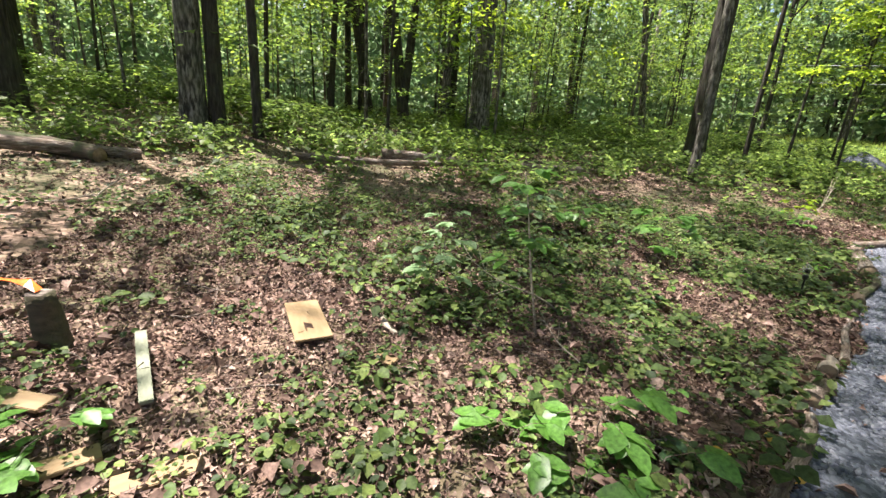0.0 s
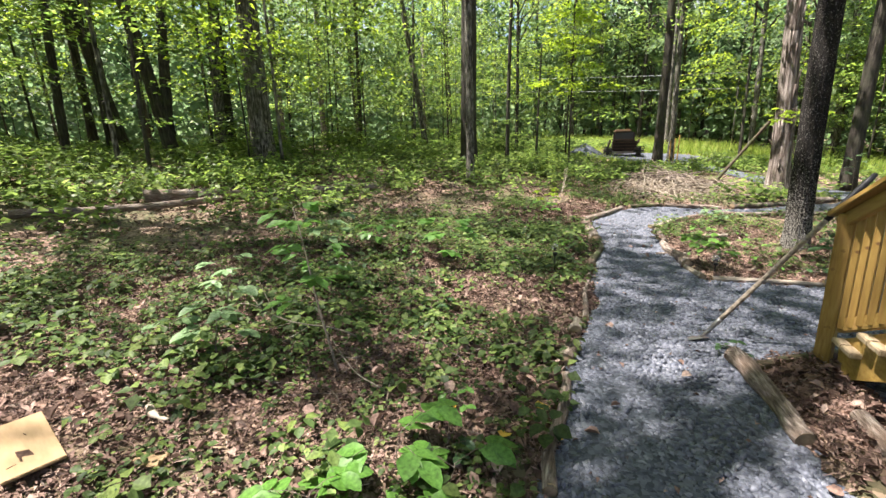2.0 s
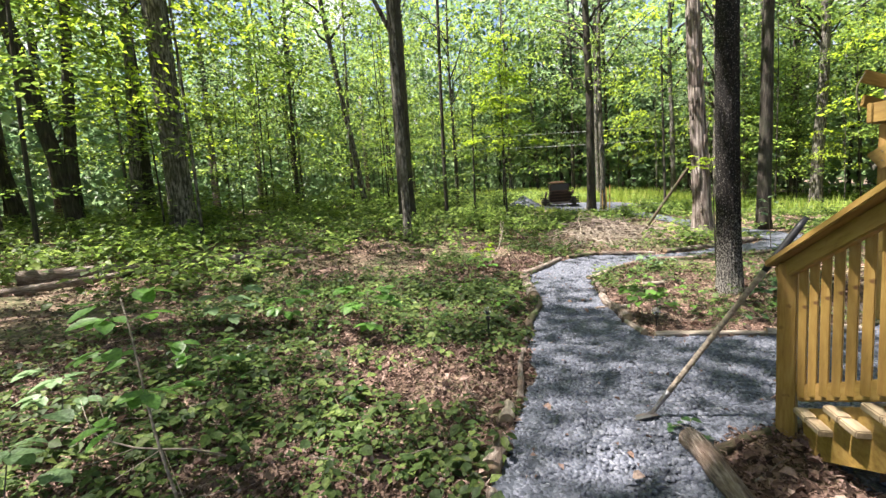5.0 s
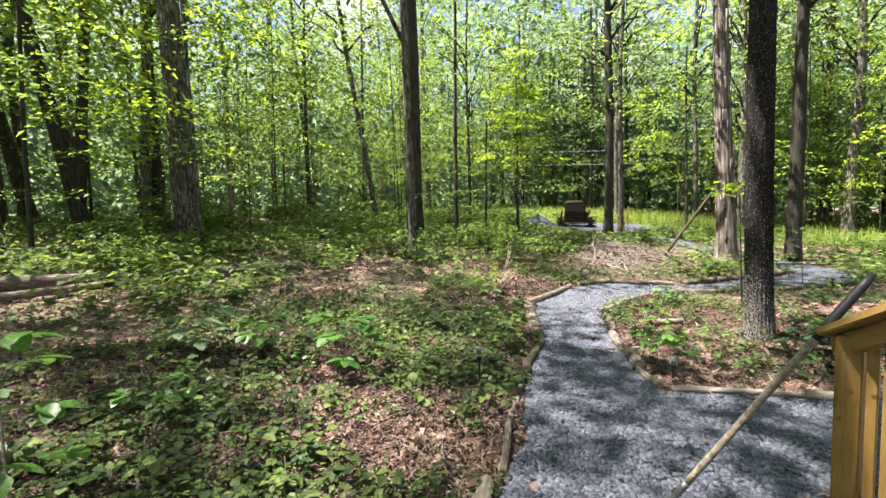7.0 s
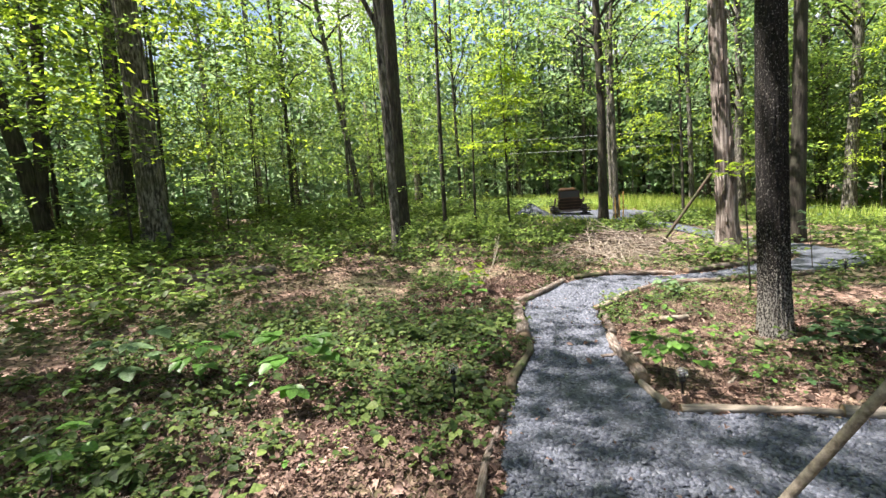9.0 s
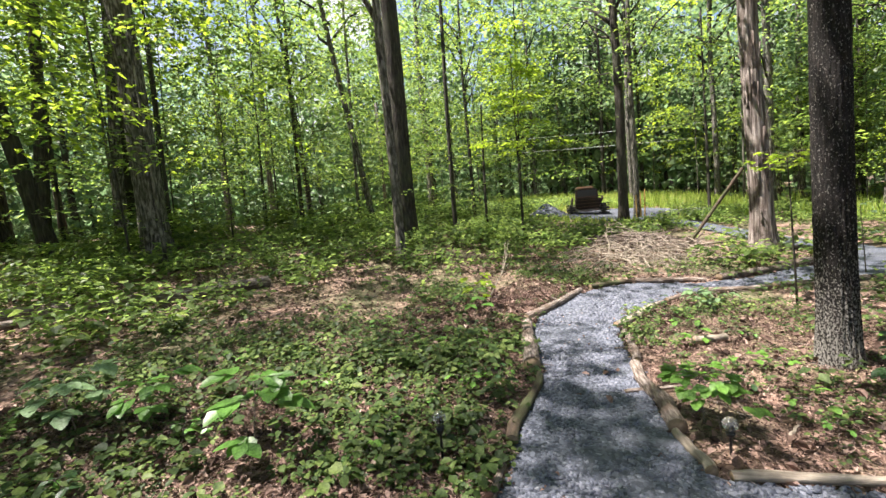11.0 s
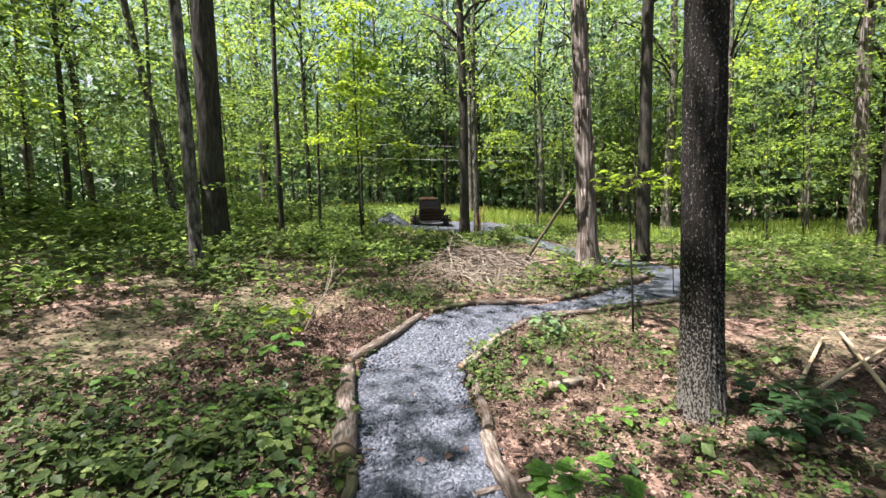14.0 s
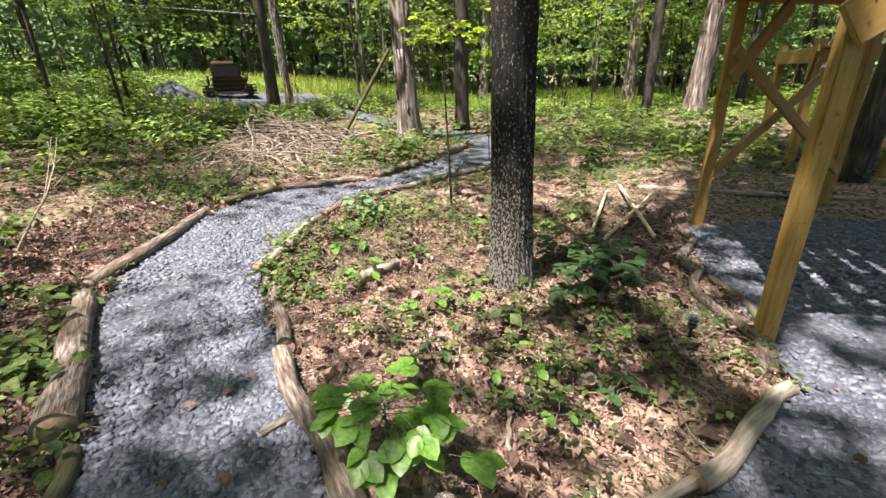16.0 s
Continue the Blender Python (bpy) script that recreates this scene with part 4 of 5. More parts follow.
        keep = (dens > g.uniform(0.3, 0.75, n)) & ~on_gravel(x, y) & (((x - 13.2) / 2.6) ** 2 + ((y - 6.4) / 1.6) ** 2 > g.uniform(0.6, 1.3, n)) & (((x - 18.8) / 3.4) ** 2 + ((y - 11.8) / 2.6) ** 2 > 1) & (ribbon_gap(x, y, BARE_LINE) > 0.45) & (ribbon_gap(x, y, BOARD_LINE) > 0.2) & (ribbon_gap(x, y, SLAT_LINE) > 0.12) & ~((x > 1.8) & (x < 4.4) & (y < 1.1)) & (ribbon_gap(x, y, STAKE_LINE) > 0.38)
        x, y = x[keep], y[keep]
        m = len(x)
        h = hh * g.uniform(0.4, 1.5, m)
        z = land(x, y) + (lumps(x, y, 0.9, 1) - 0.5) * 0.07 + h
        k = 5
        a = g.uniform(0, 6.28, (m, 1)) + np.arange(k) * 6.28 / k + g.normal(0, 0.3, (m, k))
        off = s * 0.35
        P = np.stack([x[:, None] + off * np.cos(a), y[:, None] + off * np.sin(a), z[:, None] + g.normal(0, 0.25 * hh, (m, k))], -1).reshape(-1, 3)
        sz = (s * g.uniform(0.6, 1.4, m))[:, None] * g.uniform(0.8, 1.2, (m, k))
        sets.append(leaf_cloud(P, sz.ravel(), 0.74, 0.78, 0.3, g, a.ravel(), lobed=s < 0.07))
    V, F = merge(sets[3:])
    tagged(new("ground_plants", mesh_of("ground_plants", V, F, MEADOW)), "knee-high bright green woodland plants", "ground plants", kind="stuff")
    V, F = merge(sets[:3])
    tagged(new("ground_plants", mesh_of("ground_plants", V, F, HERB)), "low green woodland herbs and seedlings", "ground plants", kind="stuff")
    # sunny grass of the clearing and the verge beyond
    n = 34000
    x, y = g.uniform(15, 38, n), g.uniform(-8, 25, n)
    keep = ((((x - 25) / 10) ** 2 + ((y - 16) / 8) ** 2 < 1) | ((x > 23) & (y < 9) & (lumps(x, y, 3, 15) > 0.5) & (lumps(x, y, 0.8, 16) > 0.42))) & ~on_gravel(x, y)
    x, y = x[keep], y[keep]
    c = np.stack([x, y, land(x, y)], -1)
    m = len(x)
    hgt = g.uniform(0.25, 0.8, m) * np.where((x < 23.5) & (y > 6), 0.35, 1.0)
    th = g.uniform(0, 6.28, m)
    dx = np.stack([np.cos(th), np.sin(th), 0 * th], -1)
    tip = c + dx * (hgt * 0.35)[:, None] + np.stack([0 * th, 0 * th, hgt], -1)
    sd = np.stack([-np.sin(th), np.cos(th), 0 * th], -1) * 0.035
    V = np.stack([c - sd, c + sd, tip], 1).reshape(-1, 3)
    F = np.arange(3 * m).reshape(-1, 3)
    tagged(new("tall_grass", mesh_of("tall_grass", V, F, GRASS)), "tall sunlit yellow-green grass in the clearing", "grass", kind="stuff")
    # heap of cut brush beside the path bend
    pcs = []
    for k in range(280):
        a, d = g.uniform(0, 6.28), math.sqrt(g.uniform(0, 1))
        x, y = 12.7 + 2.3 * d * math.cos(a), 6.3 + 1.2 * d * math.sin(a)
        L, th = g.uniform(0.35, 1.4), g.normal(0.5, 0.75)
        zb = float(land(x, y)) + 0.02 + 0.3 * (1 - d) * g.uniform(0, 1)
        t = np.linspace(-0.5, 0.5, 6)
        bend = g.normal(0, 0.09, 3)
        pts = np.stack([x + L * t * math.cos(th) + bend[0] * (t * 2) ** 2, y + L * t * math.sin(th) + bend[1] * (t * 2) ** 2, zb + L * t * g.normal(0, 0.13) + abs(bend[2]) * (1 - (t * 2) ** 2)], -1)
        pcs.append(tube(pts, np.linspace(1, 0.45, 6) * g.uniform(0.006, 0.017), 5))
    V, F = merge(pcs)
    tagged(new("brush_pile", mesh_of("brush_pile", V, F, LOG_BARE, True)), "low heap of dry grey-brown cut branches", "brush pile", kind="stuff")
    # twigs
    pcs = []
    for k in range(420):
        x, y = g.uniform(-2.5, 12), g.uniform(0.3, 8)
        if bool(on_gravel(x, y)):
            continue
        L, a = g.uniform(0.12, 0.6), g.uniform(0, 6.28)
        t = np.linspace(-0.5, 0.5, 4)
        px, py = x + L * t * math.cos(a), y + L * t * math.sin(a)
        pts = np.stack([px + g.normal(0, 0.02 * L, 4), py + g.normal(0, 0.02 * L, 4), land(px, py) + 0.035 + g.uniform(-0.01, 0.03, 4)], -1)
        pcs.append(tube(pts, np.linspace(1, 0.5, 4) * g.uniform(0.003, 0.008), 4))
    V, F = merge(pcs)
    tagged(new("twigs", mesh_of("twigs", V, F, LOG_BARK)), "thin dry twigs lying among the leaves", "twigs", kind="stuff")


# ---- logs, sticks, boards ----
def log(a, b, r, bark=LOG_BARK, label="weathered grey-brown log edging the gravel path", name="log", bend=0.022, taper=0.8, seed=0, sink=0.25, stub=False, lift=(0, 0), group="logs edging the path"):
    """A fallen log with bark, bare cut ends and a slight bend."""
    ax, ay = a
    bx, by = b
    L = math.hypot(bx - ax, by - ay)
    t = np.linspace(0, 1, max(10, int(L / 0.05)))
    g = np.random.default_rng(seed + 900)
    ph = g.uniform(0, 6.28)
    sx, sy = -(by - ay) / L, (bx - ax) / L
    off = bend * L * np.sin(t * 3.14 * g.choice([1, 2]) + 0) * g.choice([-1, 1]) + 0.006 * np.sin(t * 13 + ph)
    x, y = ax + (bx - ax) * t + sx * off, ay + (by - ay) * t + sy * off
    rad = r * (1 - (1 - taper) * t) * (1 + 0.05 * np.sin(t * 7 + ph) + 0.015 * g.normal(0, 1, len(t)))
    z = land(x, y) + rad * (1 - sink) + 0.01 + lift[0] + (lift[1] - lift[0]) * t
    pts = np.stack([x, y, z], -1)
    o = Vector(pts[0])
    turn = math.atan2(by - ay, bx - ax)
    root = empty(name, Matrix.Translation(o) @ Matrix.Rotation(turn, 4, "Z"), label, "log", group)
    cs, sn = math.cos(turn), math.sin(turn)
    rel = pts - pts[0]
    pts = np.stack([rel[:, 0] * cs + rel[:, 1] * sn, rel[:, 1] * cs - rel[:, 0] * sn, rel[:, 2]], -1)
    sx, sy = 0.0, 1.0
    V, F = tube(pts, rad, 18, 0.075, 0, seed, caps=False)
    mesh_part("bark", mesh_of("bark", V, F, bark, True), root)
    for i, s in ((0, 1), (-1, -1)):
        d = pts[1] - pts[0] if i == 0 else pts[-2] - pts[-1]
        d = d / np.linalg.norm(d)
        c = pts[i] - pts[0]
        V, F = tube(np.stack([c + d * 0.004, c + d * 0.02]), [rad[i] * 0.96] * 2, 14, 0.03, 0, seed)
        mesh_part("cut_end", mesh_of("cut_end", V, F, CUT_WOOD), root, "bare sawn log end")
    if stub:
        i = len(t) // 2
        c = pts[i] - pts[0]
        q = np.linspace(0, 1, 4)[:, None]
        V, F = tube(c + q * np.array([sx * r * 2.2, sy * r * 2.2, r * 1.3]), rad[i] * 0.5 * (1 - 0.5 * q[:, 0]), 8, 0.1, 0, seed)
        mesh_part("branch_stub", mesh_of("branch_stub", V, F, bark, True), root)
    return root


def dead_branch(x, y, x1, y1, rise, r, seed, label="pale dry dead branch arching over the herbs"):
    """A thin curved branch with a few forked side twigs, its butt on the ground."""
    g = np.random.default_rng(seed)
    o = empty("dead_branch", Matrix.Translation(at(x, y)), label, "branch", "dead branches")
    t = np.linspace(0, 1, 9)
    dx, dy = x1 - x, y1 - y
    dz = float(land(x1, y1) - land(x, y)) + rise
    L = math.hypot(dx, dy) + rise
    pts = np.stack([dx * t + 0.04 * L * np.sin(t * 5 + seed), dy * t + 0.04 * L * np.cos(t * 4 + seed), 0.01 + dz * np.sin(t * 1.57) + 0.02 * L * np.sin(t * 9)], -1)
    V, F = tube(pts, r * (1 - 0.7 * t), 7, 0.08, 0, seed)
    mesh_part("stem", mesh_of("stem", V, F, LOG_BARE, True), o)
    for k in range(4):
        i = 3 + k
        d = pts[i] - pts[i - 1]
        d = d / np.linalg.norm(d) + g.normal(0, 0.55, 3)
        q = np.linspace(0, 1, 5)[:, None]
        V, F = tube(pts[i] + q * d * L * g.uniform(0.16, 0.32) + q * q * np.array([0, 0, 0.06 * L]), r * 0.45 * (1 - 0.7 * q[:, 0]), 5)
        mesh_part("side_twig", mesh_of("side_twig", V, F, LOG_BARE, True), o)
    return o


def build_dead_branches():
    dead_branch(7.28, 6.07, 8.5, 6.6, 0.55, 0.012, 1)
    dead_branch(-2.95, 4.95, -2.65, 5.45, 0.3, 0.013, 2)
    dead_branch(-3.5, 4.7, -2.8, 5.1, 0.12, 0.012, 3)
    dead_branch(-3.2, 5.3, -2.4, 5.0, 0.1, 0.01, 4)
    dead_branch(12.1, 5.9, 13.4, 6.9, 0.35, 0.018, 5, "grey dead branch sticking out of the brush heap")
    dead_branch(13.3, 5.5, 12.4, 6.7, 0.5, 0.016, 6, "grey dead branch sticking out of the brush heap")
    dead_branch(11.6, 6.6, 12.6, 7.3, 0.45, 0.015, 7, "grey dead branch sticking out of the brush heap")
    dead_branch(1.5, 2.95, 0.75, 3.5, 0.28, 0.008, 8)
    dead_branch(1.35, 2.1, 1.15, 2.5, 0.16, 0.006, 9)


def build_logs():
    log((1.55, 0.98), (2.4, 1.6), 0.035, seed=1, taper=0.9, label="thin weathered pole edging the gravel path")
    log((2.52, 1.7), (2.78, 1.86), 0.055, seed=2, label="short weathered wood chunk at the path edge")
    log((2.98, 1.98), (3.16, 2.12), 0.05, LOG_BARE, seed=3, label="short pale wood chunk at the path edge")
    log((3.3, 2.12), (4.5, 2.98), 0.028, seed=4, label="thin crooked pole half sunk in leaves")
    log((4.72, 3.12), (5.72, 3.72), 0.045, LOG_DARK, seed=5, label="reddish rotten log beside the path")
    log((6.78, 4.8), (5.76, 3.84), 0.068, seed=6, bend=0.008, taper=1.3, label="thick grey-brown barked log edging the path")
    log((6.95, 4.98), (8.72, 5.36), 0.06, seed=7, stub=True)
    log((9.0, 5.36), (9.85, 5.1), 0.05, LOG_DARK, seed=8)
    log((9.9, 5.06), (10.72, 4.22), 0.055, seed=9)
    log((10.95, 4.1), (12.7, 3.52), 0.065, seed=10)
    log((12.4, 3.72), (14.1, 3.15), 0.09, seed=11, bend=0.015)
    log((5.62, 2.42), (6.5, 3.2), 0.062, seed=12)
    log((6.58, 3.22), (7.38, 3.82), 0.045, seed=13, taper=0.9)
    log((7.5, 4.0), (8.9, 4.08), 0.045, LOG_BARE, seed=14)
    log((9.0, 4.08), (9.65, 4.05), 0.04, seed=15)
    log((9.85, 3.9), (10.7, 3.3), 0.05, seed=16)
    log((10.75, 3.26), (12.1, 2.4), 0.05, seed=17)
    log((5.3, 2.08), (5.6, 2.42), 0.035, LOG_BARE, seed=18)
    log((5.33, 2.0), (6.12, 1.04), 0.032, LOG_BARE, seed=19, label="thin pale pole edging the gravel")
    log((5.98, 1.2), (6.62, 0.56), 0.045, LOG_BARE, seed=20, label="pale bare log beside the deck gravel")
    log((6.72, 0.66), (7.95, 0.52), 0.035, seed=21, bend=0.08, label="crooked pale root along the gravel pad")
    log((6.75, 0.58), (7.9, 0.46), 0.028, LOG_DARK, seed=22, bend=0.1, label="crooked dark root along the gravel pad")
    log((7.95, 0.52), (9.0, 0.36), 0.04, seed=23, bend=0.08)
    log((10.7, 0.35), (10.15, -2.4), 0.035, LOG_BARE, seed=24, bend=0.01, label="long thin pole behind the gravel pad")
    log((3.54, 1.06), (2.82, 0.44), 0.062, seed=25, label="barked log with a sawn end by the stairs")
    log((3.48, 0.93), (4.2, 0.62), 0.035, LOG_DARK, seed=26, label="dark thin log lying before the stairs")
    log((3.3, 0.34), (2.7, -0.1), 0.05, seed=27, label="weathered log under the stairs")
    log((-1.5, 8.95), (1.5, 9.65), 0.075, sink=0.0, seed=28, bend=0.02, label="long fallen pole lying among the herbs", group="fallen logs")
    log((0.2, 9.95), (4.9, 9.55), 0.12, sink=0.0, seed=29, bend=0.02, label="long mossy fallen log on the forest floor", group="fallen logs")
    log((3.4, 12.75), (4.9, 12.5), 0.16, LOG_DARK, seed=30, label="dark rotten fallen log by a tree", group="fallen logs")
    log((-5.4, 7.3), (-3.9, 7.0), 0.14, LOG_DARK, seed=31, label="mossy rotten log in the undergrowth", group="fallen logs")
    log((-5.0, 6.7), (-3.6, 7.5), 0.1, LOG_BARK, seed=32, label="grey broken log on a heap", group="fallen logs", lift=(0.1, 0.0))
    log((12.6, 4.9), (15.6, 4.0), 0.05, seed=33, label="thin fallen branch by the peeling tree", group="fallen logs")
    log((14.3, 6.05), (14.72, 4.9), 0.046, LOG_DARK, seed=34, bend=0.0, lift=(0, 1.95), label="dark broken trunk leaning on a tree", group="fallen logs", sink=0.4)
    log((-0.64, 3.17), (-0.05, 3.3), 0.022, seed=35, label="thin weathered stick among the herbs", group="fallen sticks")
    log((0.0, 1.96), (0.33, 2.15), 0.018, LOG_BARE, seed=36, label="short split stick on the leaves", group="fallen sticks")
    log((7.52, 3.1), (7.84, 2.9), 0.045, LOG_BARE, seed=37, label="yellowish split wood chunk on the leaves", group="fallen sticks")
    log((5.95, 3.0), (6.35, 2.72), 0.02, seed=38, label="broken grey stick by the path", group="fallen sticks")
    log((6.04, 1.9), (6.28, 1.92), 0.011, LOG_BARE, seed=39, label="short pale stake lying on the leaves", group="fallen sticks")
    log((0.05, 2.9), (0.2, 2.55), 0.025, LOG_BARE, seed=40, label="short pale split stick", group="fallen sticks")


def lumber_on_ground(name, a, b, w, h, material, label, group="", up=0.02):
    root = empty(name, Matrix.Translation(at(*a)), label, "board", group)
    beam("board", at(*a, up + h / 2), at(*b, up + h / 2), w, h, material, root, bevel=0.003)
    return root


def build_boards():
    lumber_on_ground("stake", (8.47, 1.27), (10.21, 0.84), 0.028, 0.024, STAKE_WOOD, "pale sawn stake lying on leaves", "crossed stakes", up=0.08)
    lumber_on_ground("stake", (8.46, 1.15), (10.11, 0.34), 0.028, 0.024, STAKE_WOOD, "pale sawn stake crossed under another", "crossed stakes", up=0.08)
    lumber_on_ground("stake", (8.5, 0.72), (10.42, 0.65), 0.028, 0.024, STAKE_WOOD, "pale sawn stake crossed over another", "crossed stakes", up=0.112)
    lumber_on_ground("slat", (-1.24, 2.34), (-0.93, 1.72), 0.055, 0.02, GREEN_SLAT, "pale greenish weathered slat on the leaves", up=0.085)
    lumber_on_ground("plywood_board", (-0.46, 2.84), (-0.3, 2.32), 0.22, 0.016, PLY, "tan plywood offcut lying on leaves", up=0.095)
    lumber_on_ground("wood_scrap", (-0.62, 1.42), (-0.86, 1.3), 0.11, 0.018, PLY, "splintered tan wood scrap on leaves", "wood scraps", up=0.04)
    lumber_on_ground("wood_scrap", (-0.98, 1.48), (-1.16, 1.36), 0.1, 0.02, PLY, "splintered tan wood scrap on leaves", "wood scraps", up=0.04)
    lumber_on_ground("wood_scrap", (-1.5, 1.78), (-1.32, 1.74), 0.1, 0.02, PLY, "splintered tan wood scrap on leaves", "wood scraps", up=0.05)
    lumber_on_ground("wood_scrap", (0.05, 2.25), (0.17, 2.17), 0.1, 0.015, PLY, "splintered tan wood scrap on leaves", "wood scraps", up=0.04)
    # stump post with orange tape
    p = at(-1.64, 2.33)
    s = empty("stump", Matrix.Translation(p), "short brown sawn stump with orange tape", "stump")
    z = np.linspace(-0.05, 0.3, 8)
    V, F = tube(np.stack([-0.02 - z * 0.1, 0 * z, z], -1), np.linspace(0.085, 0.062, 8), 14, 0.08, 8, 3)
    mesh_part("trunk", mesh_of("trunk", V, F, LOG_DARK, True), s)
    V, F = tube(np.array([[-0.05, 0, 0.298], [-0.05, 0, 0.304]]), [0.058, 0.056], 14, 0.05)
    mesh_part("cut_top", mesh_of("cut_top", V, F, LOG_BARK), s)
    bm = bmesh.new()
    rows = []
    for i in range(12):
        f = i / 11
        x, y, zz = -0.05 - 0.75 * f, 0.05 * math.sin(f * 7), 0.315 + 0.05 * math.sin(f * 5) + 0.02 * f
        rows.append([bm.verts.new((x, y - 0.028, zz)), bm.verts.new((x, y + 0.028, zz + 0.02 * math.sin(f * 20)))])
    for r0, r1 in zip(rows, rows[1:]):
        bm.faces.new((r0[0], r1[0], r1[1], r0[1]))
    part("tape", bm, TAPE, s, "fluttering orange marking tape")
    # the lichen stump's neighbours: yellow fallen leaves
    for x, y, sz in ((1.95, 1.42, 0.1), (1.62, 1.36, 0.08), (1.6, 1.75, 0.07), (1.9, 1.2, 0.07)):
        V, F = leaf_cloud(np.array([[x, y, float(land(x, y)) + 0.05]]), sz, 0.95, 0.9, 0.3, np.random.default_rng(int(x * 100)), lobed=True)
        tagged(new("fallen_leaf", mesh_of("fallen_leaf", V, F, YELLOW_LEAF)), "yellow-orange freshly fallen leaf on brown litter", "leaf", "yellow fallen leaves")
    # brush pile
    g = np.random.default_rng(77)
    pcs = []
    for k in range(170):
        x, y = 13.6 + g.normal(0, 0.9), 7.0 + g.normal(0, 0.7)
        L, a = g.uniform(0.5, 1.8), g.uniform(0, 6.28)
        t = np.linspace(-0.5, 0.5, 5)
        px, py = x + L * t * math.cos(a), y + L * t * math.sin(a)
        z = land(px, py) + 0.04 + g.uniform(0, 0.4) * math.exp(-((x - 13.6) ** 2 + (y - 7.0) ** 2) / 1.2) + t * g.normal(0, 0.2)
        pcs.append(tube(np.stack([px, py + 0.06 * np.sin(t * 6), np.maximum(z, land(px, py) + 0.01)], -1), np.linspace(1, 0.4, 5) * g.uniform(0.008, 0.022), 5))
    V, F = merge(pcs)
    tagged(new("brush_pile", mesh_of("brush_pile", V, F, LOG_BARK)), "tangled heap of dry grey cut branches", "brush pile", kind="stuff")


# ---- garden globe lights ----
def globe_light(x, y, tall=0.17):
    o = empty("garden_light", Matrix.Translation(at(x, y)), "small black stake light with a clear glass globe", "garden light", "stake lights along the path")
    V, F = tube(np.array([[0, 0, -0.06], [0, 0, 0.01], [0, 0, tall * 0.7], [0, 0, tall * 0.72]]), [0.006, 0.009, 0.009, 0.013], 10)
    mesh_part("stake", mesh_of("stake", V, F, BLACK, True), o)
    V, F = tube(np.array([[0, 0, tall * 0.72], [0, 0, tall * 0.86], [0, 0, tall * 0.9]]), [0.02, 0.028, 0.024], 14)
    mesh_part("collar", mesh_of("collar", V, F, BLACK, True), o)
    bm = bmesh.new()
    bmesh.ops.create_uvsphere(bm, u_segments=20, v_segments=12, radius=0.045, matrix=Matrix.Translation((0, 0, tall + 0.035)))
    for f in bm.faces:
        f.smooth = True
    part("globe", bm, GLASS_BALL, o, "clear glass globe")
    bm = bmesh.new()
    bmesh.ops.create_cone(bm, cap_ends=True, segments=10, radius1=0.018, radius2=0.012, depth=0.03, matrix=Matrix.Translation((0, 0, tall + 0.02)))
    part("lamp_core", bm, BLACK, o)


def build_lights():
    for x, y, t in ((5.62, 2.1, 0.16), (4.28, 3.34, 0.26), (7.0, 0.9, 0.15), (12.3, 2.0, 0.2)):
        globe_light(x, y, t)


# ---- seedlings with large leaves ----
def seedling(x, y, height, n, size, material=SEEDLING, label="", seed=0, lean=(0.0, 0.0), droop=0.2, whorl=5, wide=0.66, stem=None, low=0.4, reach=1.0):
    """A stem with leaf stalks that carry groups of broad leaves."""
    g = np.random.default_rng(seed + 300)
    o = empty("seedling", Matrix.Translation(at(x, y)), label or "green broad-leaved tree seedling on the forest floor", "seedling", "broad-leaved seedlings")
    t = np.linspace(0, 1, 8)
    pts = np.stack([lean[0] * t ** 1.4 + 0.02 * np.sin(t * 5 + seed), lean[1] * t ** 1.4, height * t - 0.02], -1)
    V, F = tube(pts, (0.003 + 0.006 * height) * (1 - 0.6 * t), 6)
    mesh_part("stem", mesh_of("stem", V, F, stem or LOG_BARK, True), o)
    c, heads = [], []
    for k in range(n):
        f = 1 - (1 - low) * (k / max(1, n)) ** 1.3
        p = np.array([np.interp(f, t, pts[:, i]) for i in range(3)])
        a = k * 2.4 + g.normal(0, 0.3)
        L = size * g.uniform(1.0, 1.8) if reach == 1 else size * reach * math.sqrt(g.uniform(0.05, 1.6))
        e = p + np.array([math.cos(a) * L, math.sin(a) * L, g.uniform(-0.05, 0.25) * L / reach ** 0.5])
        V, F = tube(np.stack([p, (p + e) / 2 + np.array([0, 0, 0.1 * L]), e]), [0.0025, 0.002, 0.0015], 4)
        mesh_part("stalk", mesh_of("stalk", V, F, LOG_BARK), o)
        for q in range(whorl):
            aa = a + (q - (whorl - 1) / 2) * (1.9 / max(1, whorl - 1)) * 1.2
            c.append(e - np.array([0, 0, 0.004 * q]) - (np.array([math.cos(a), math.sin(a), 0]) * size * 0.5 * (q % 2)))
            heads.append(aa + g.normal(0, 0.15))
    c = np.array(c)
    for V, F in ovate_leaves(c, size, wide, heads, g):
        mesh_part("leaf", mesh_of("leaf", V, F, material, True), o)
    return o


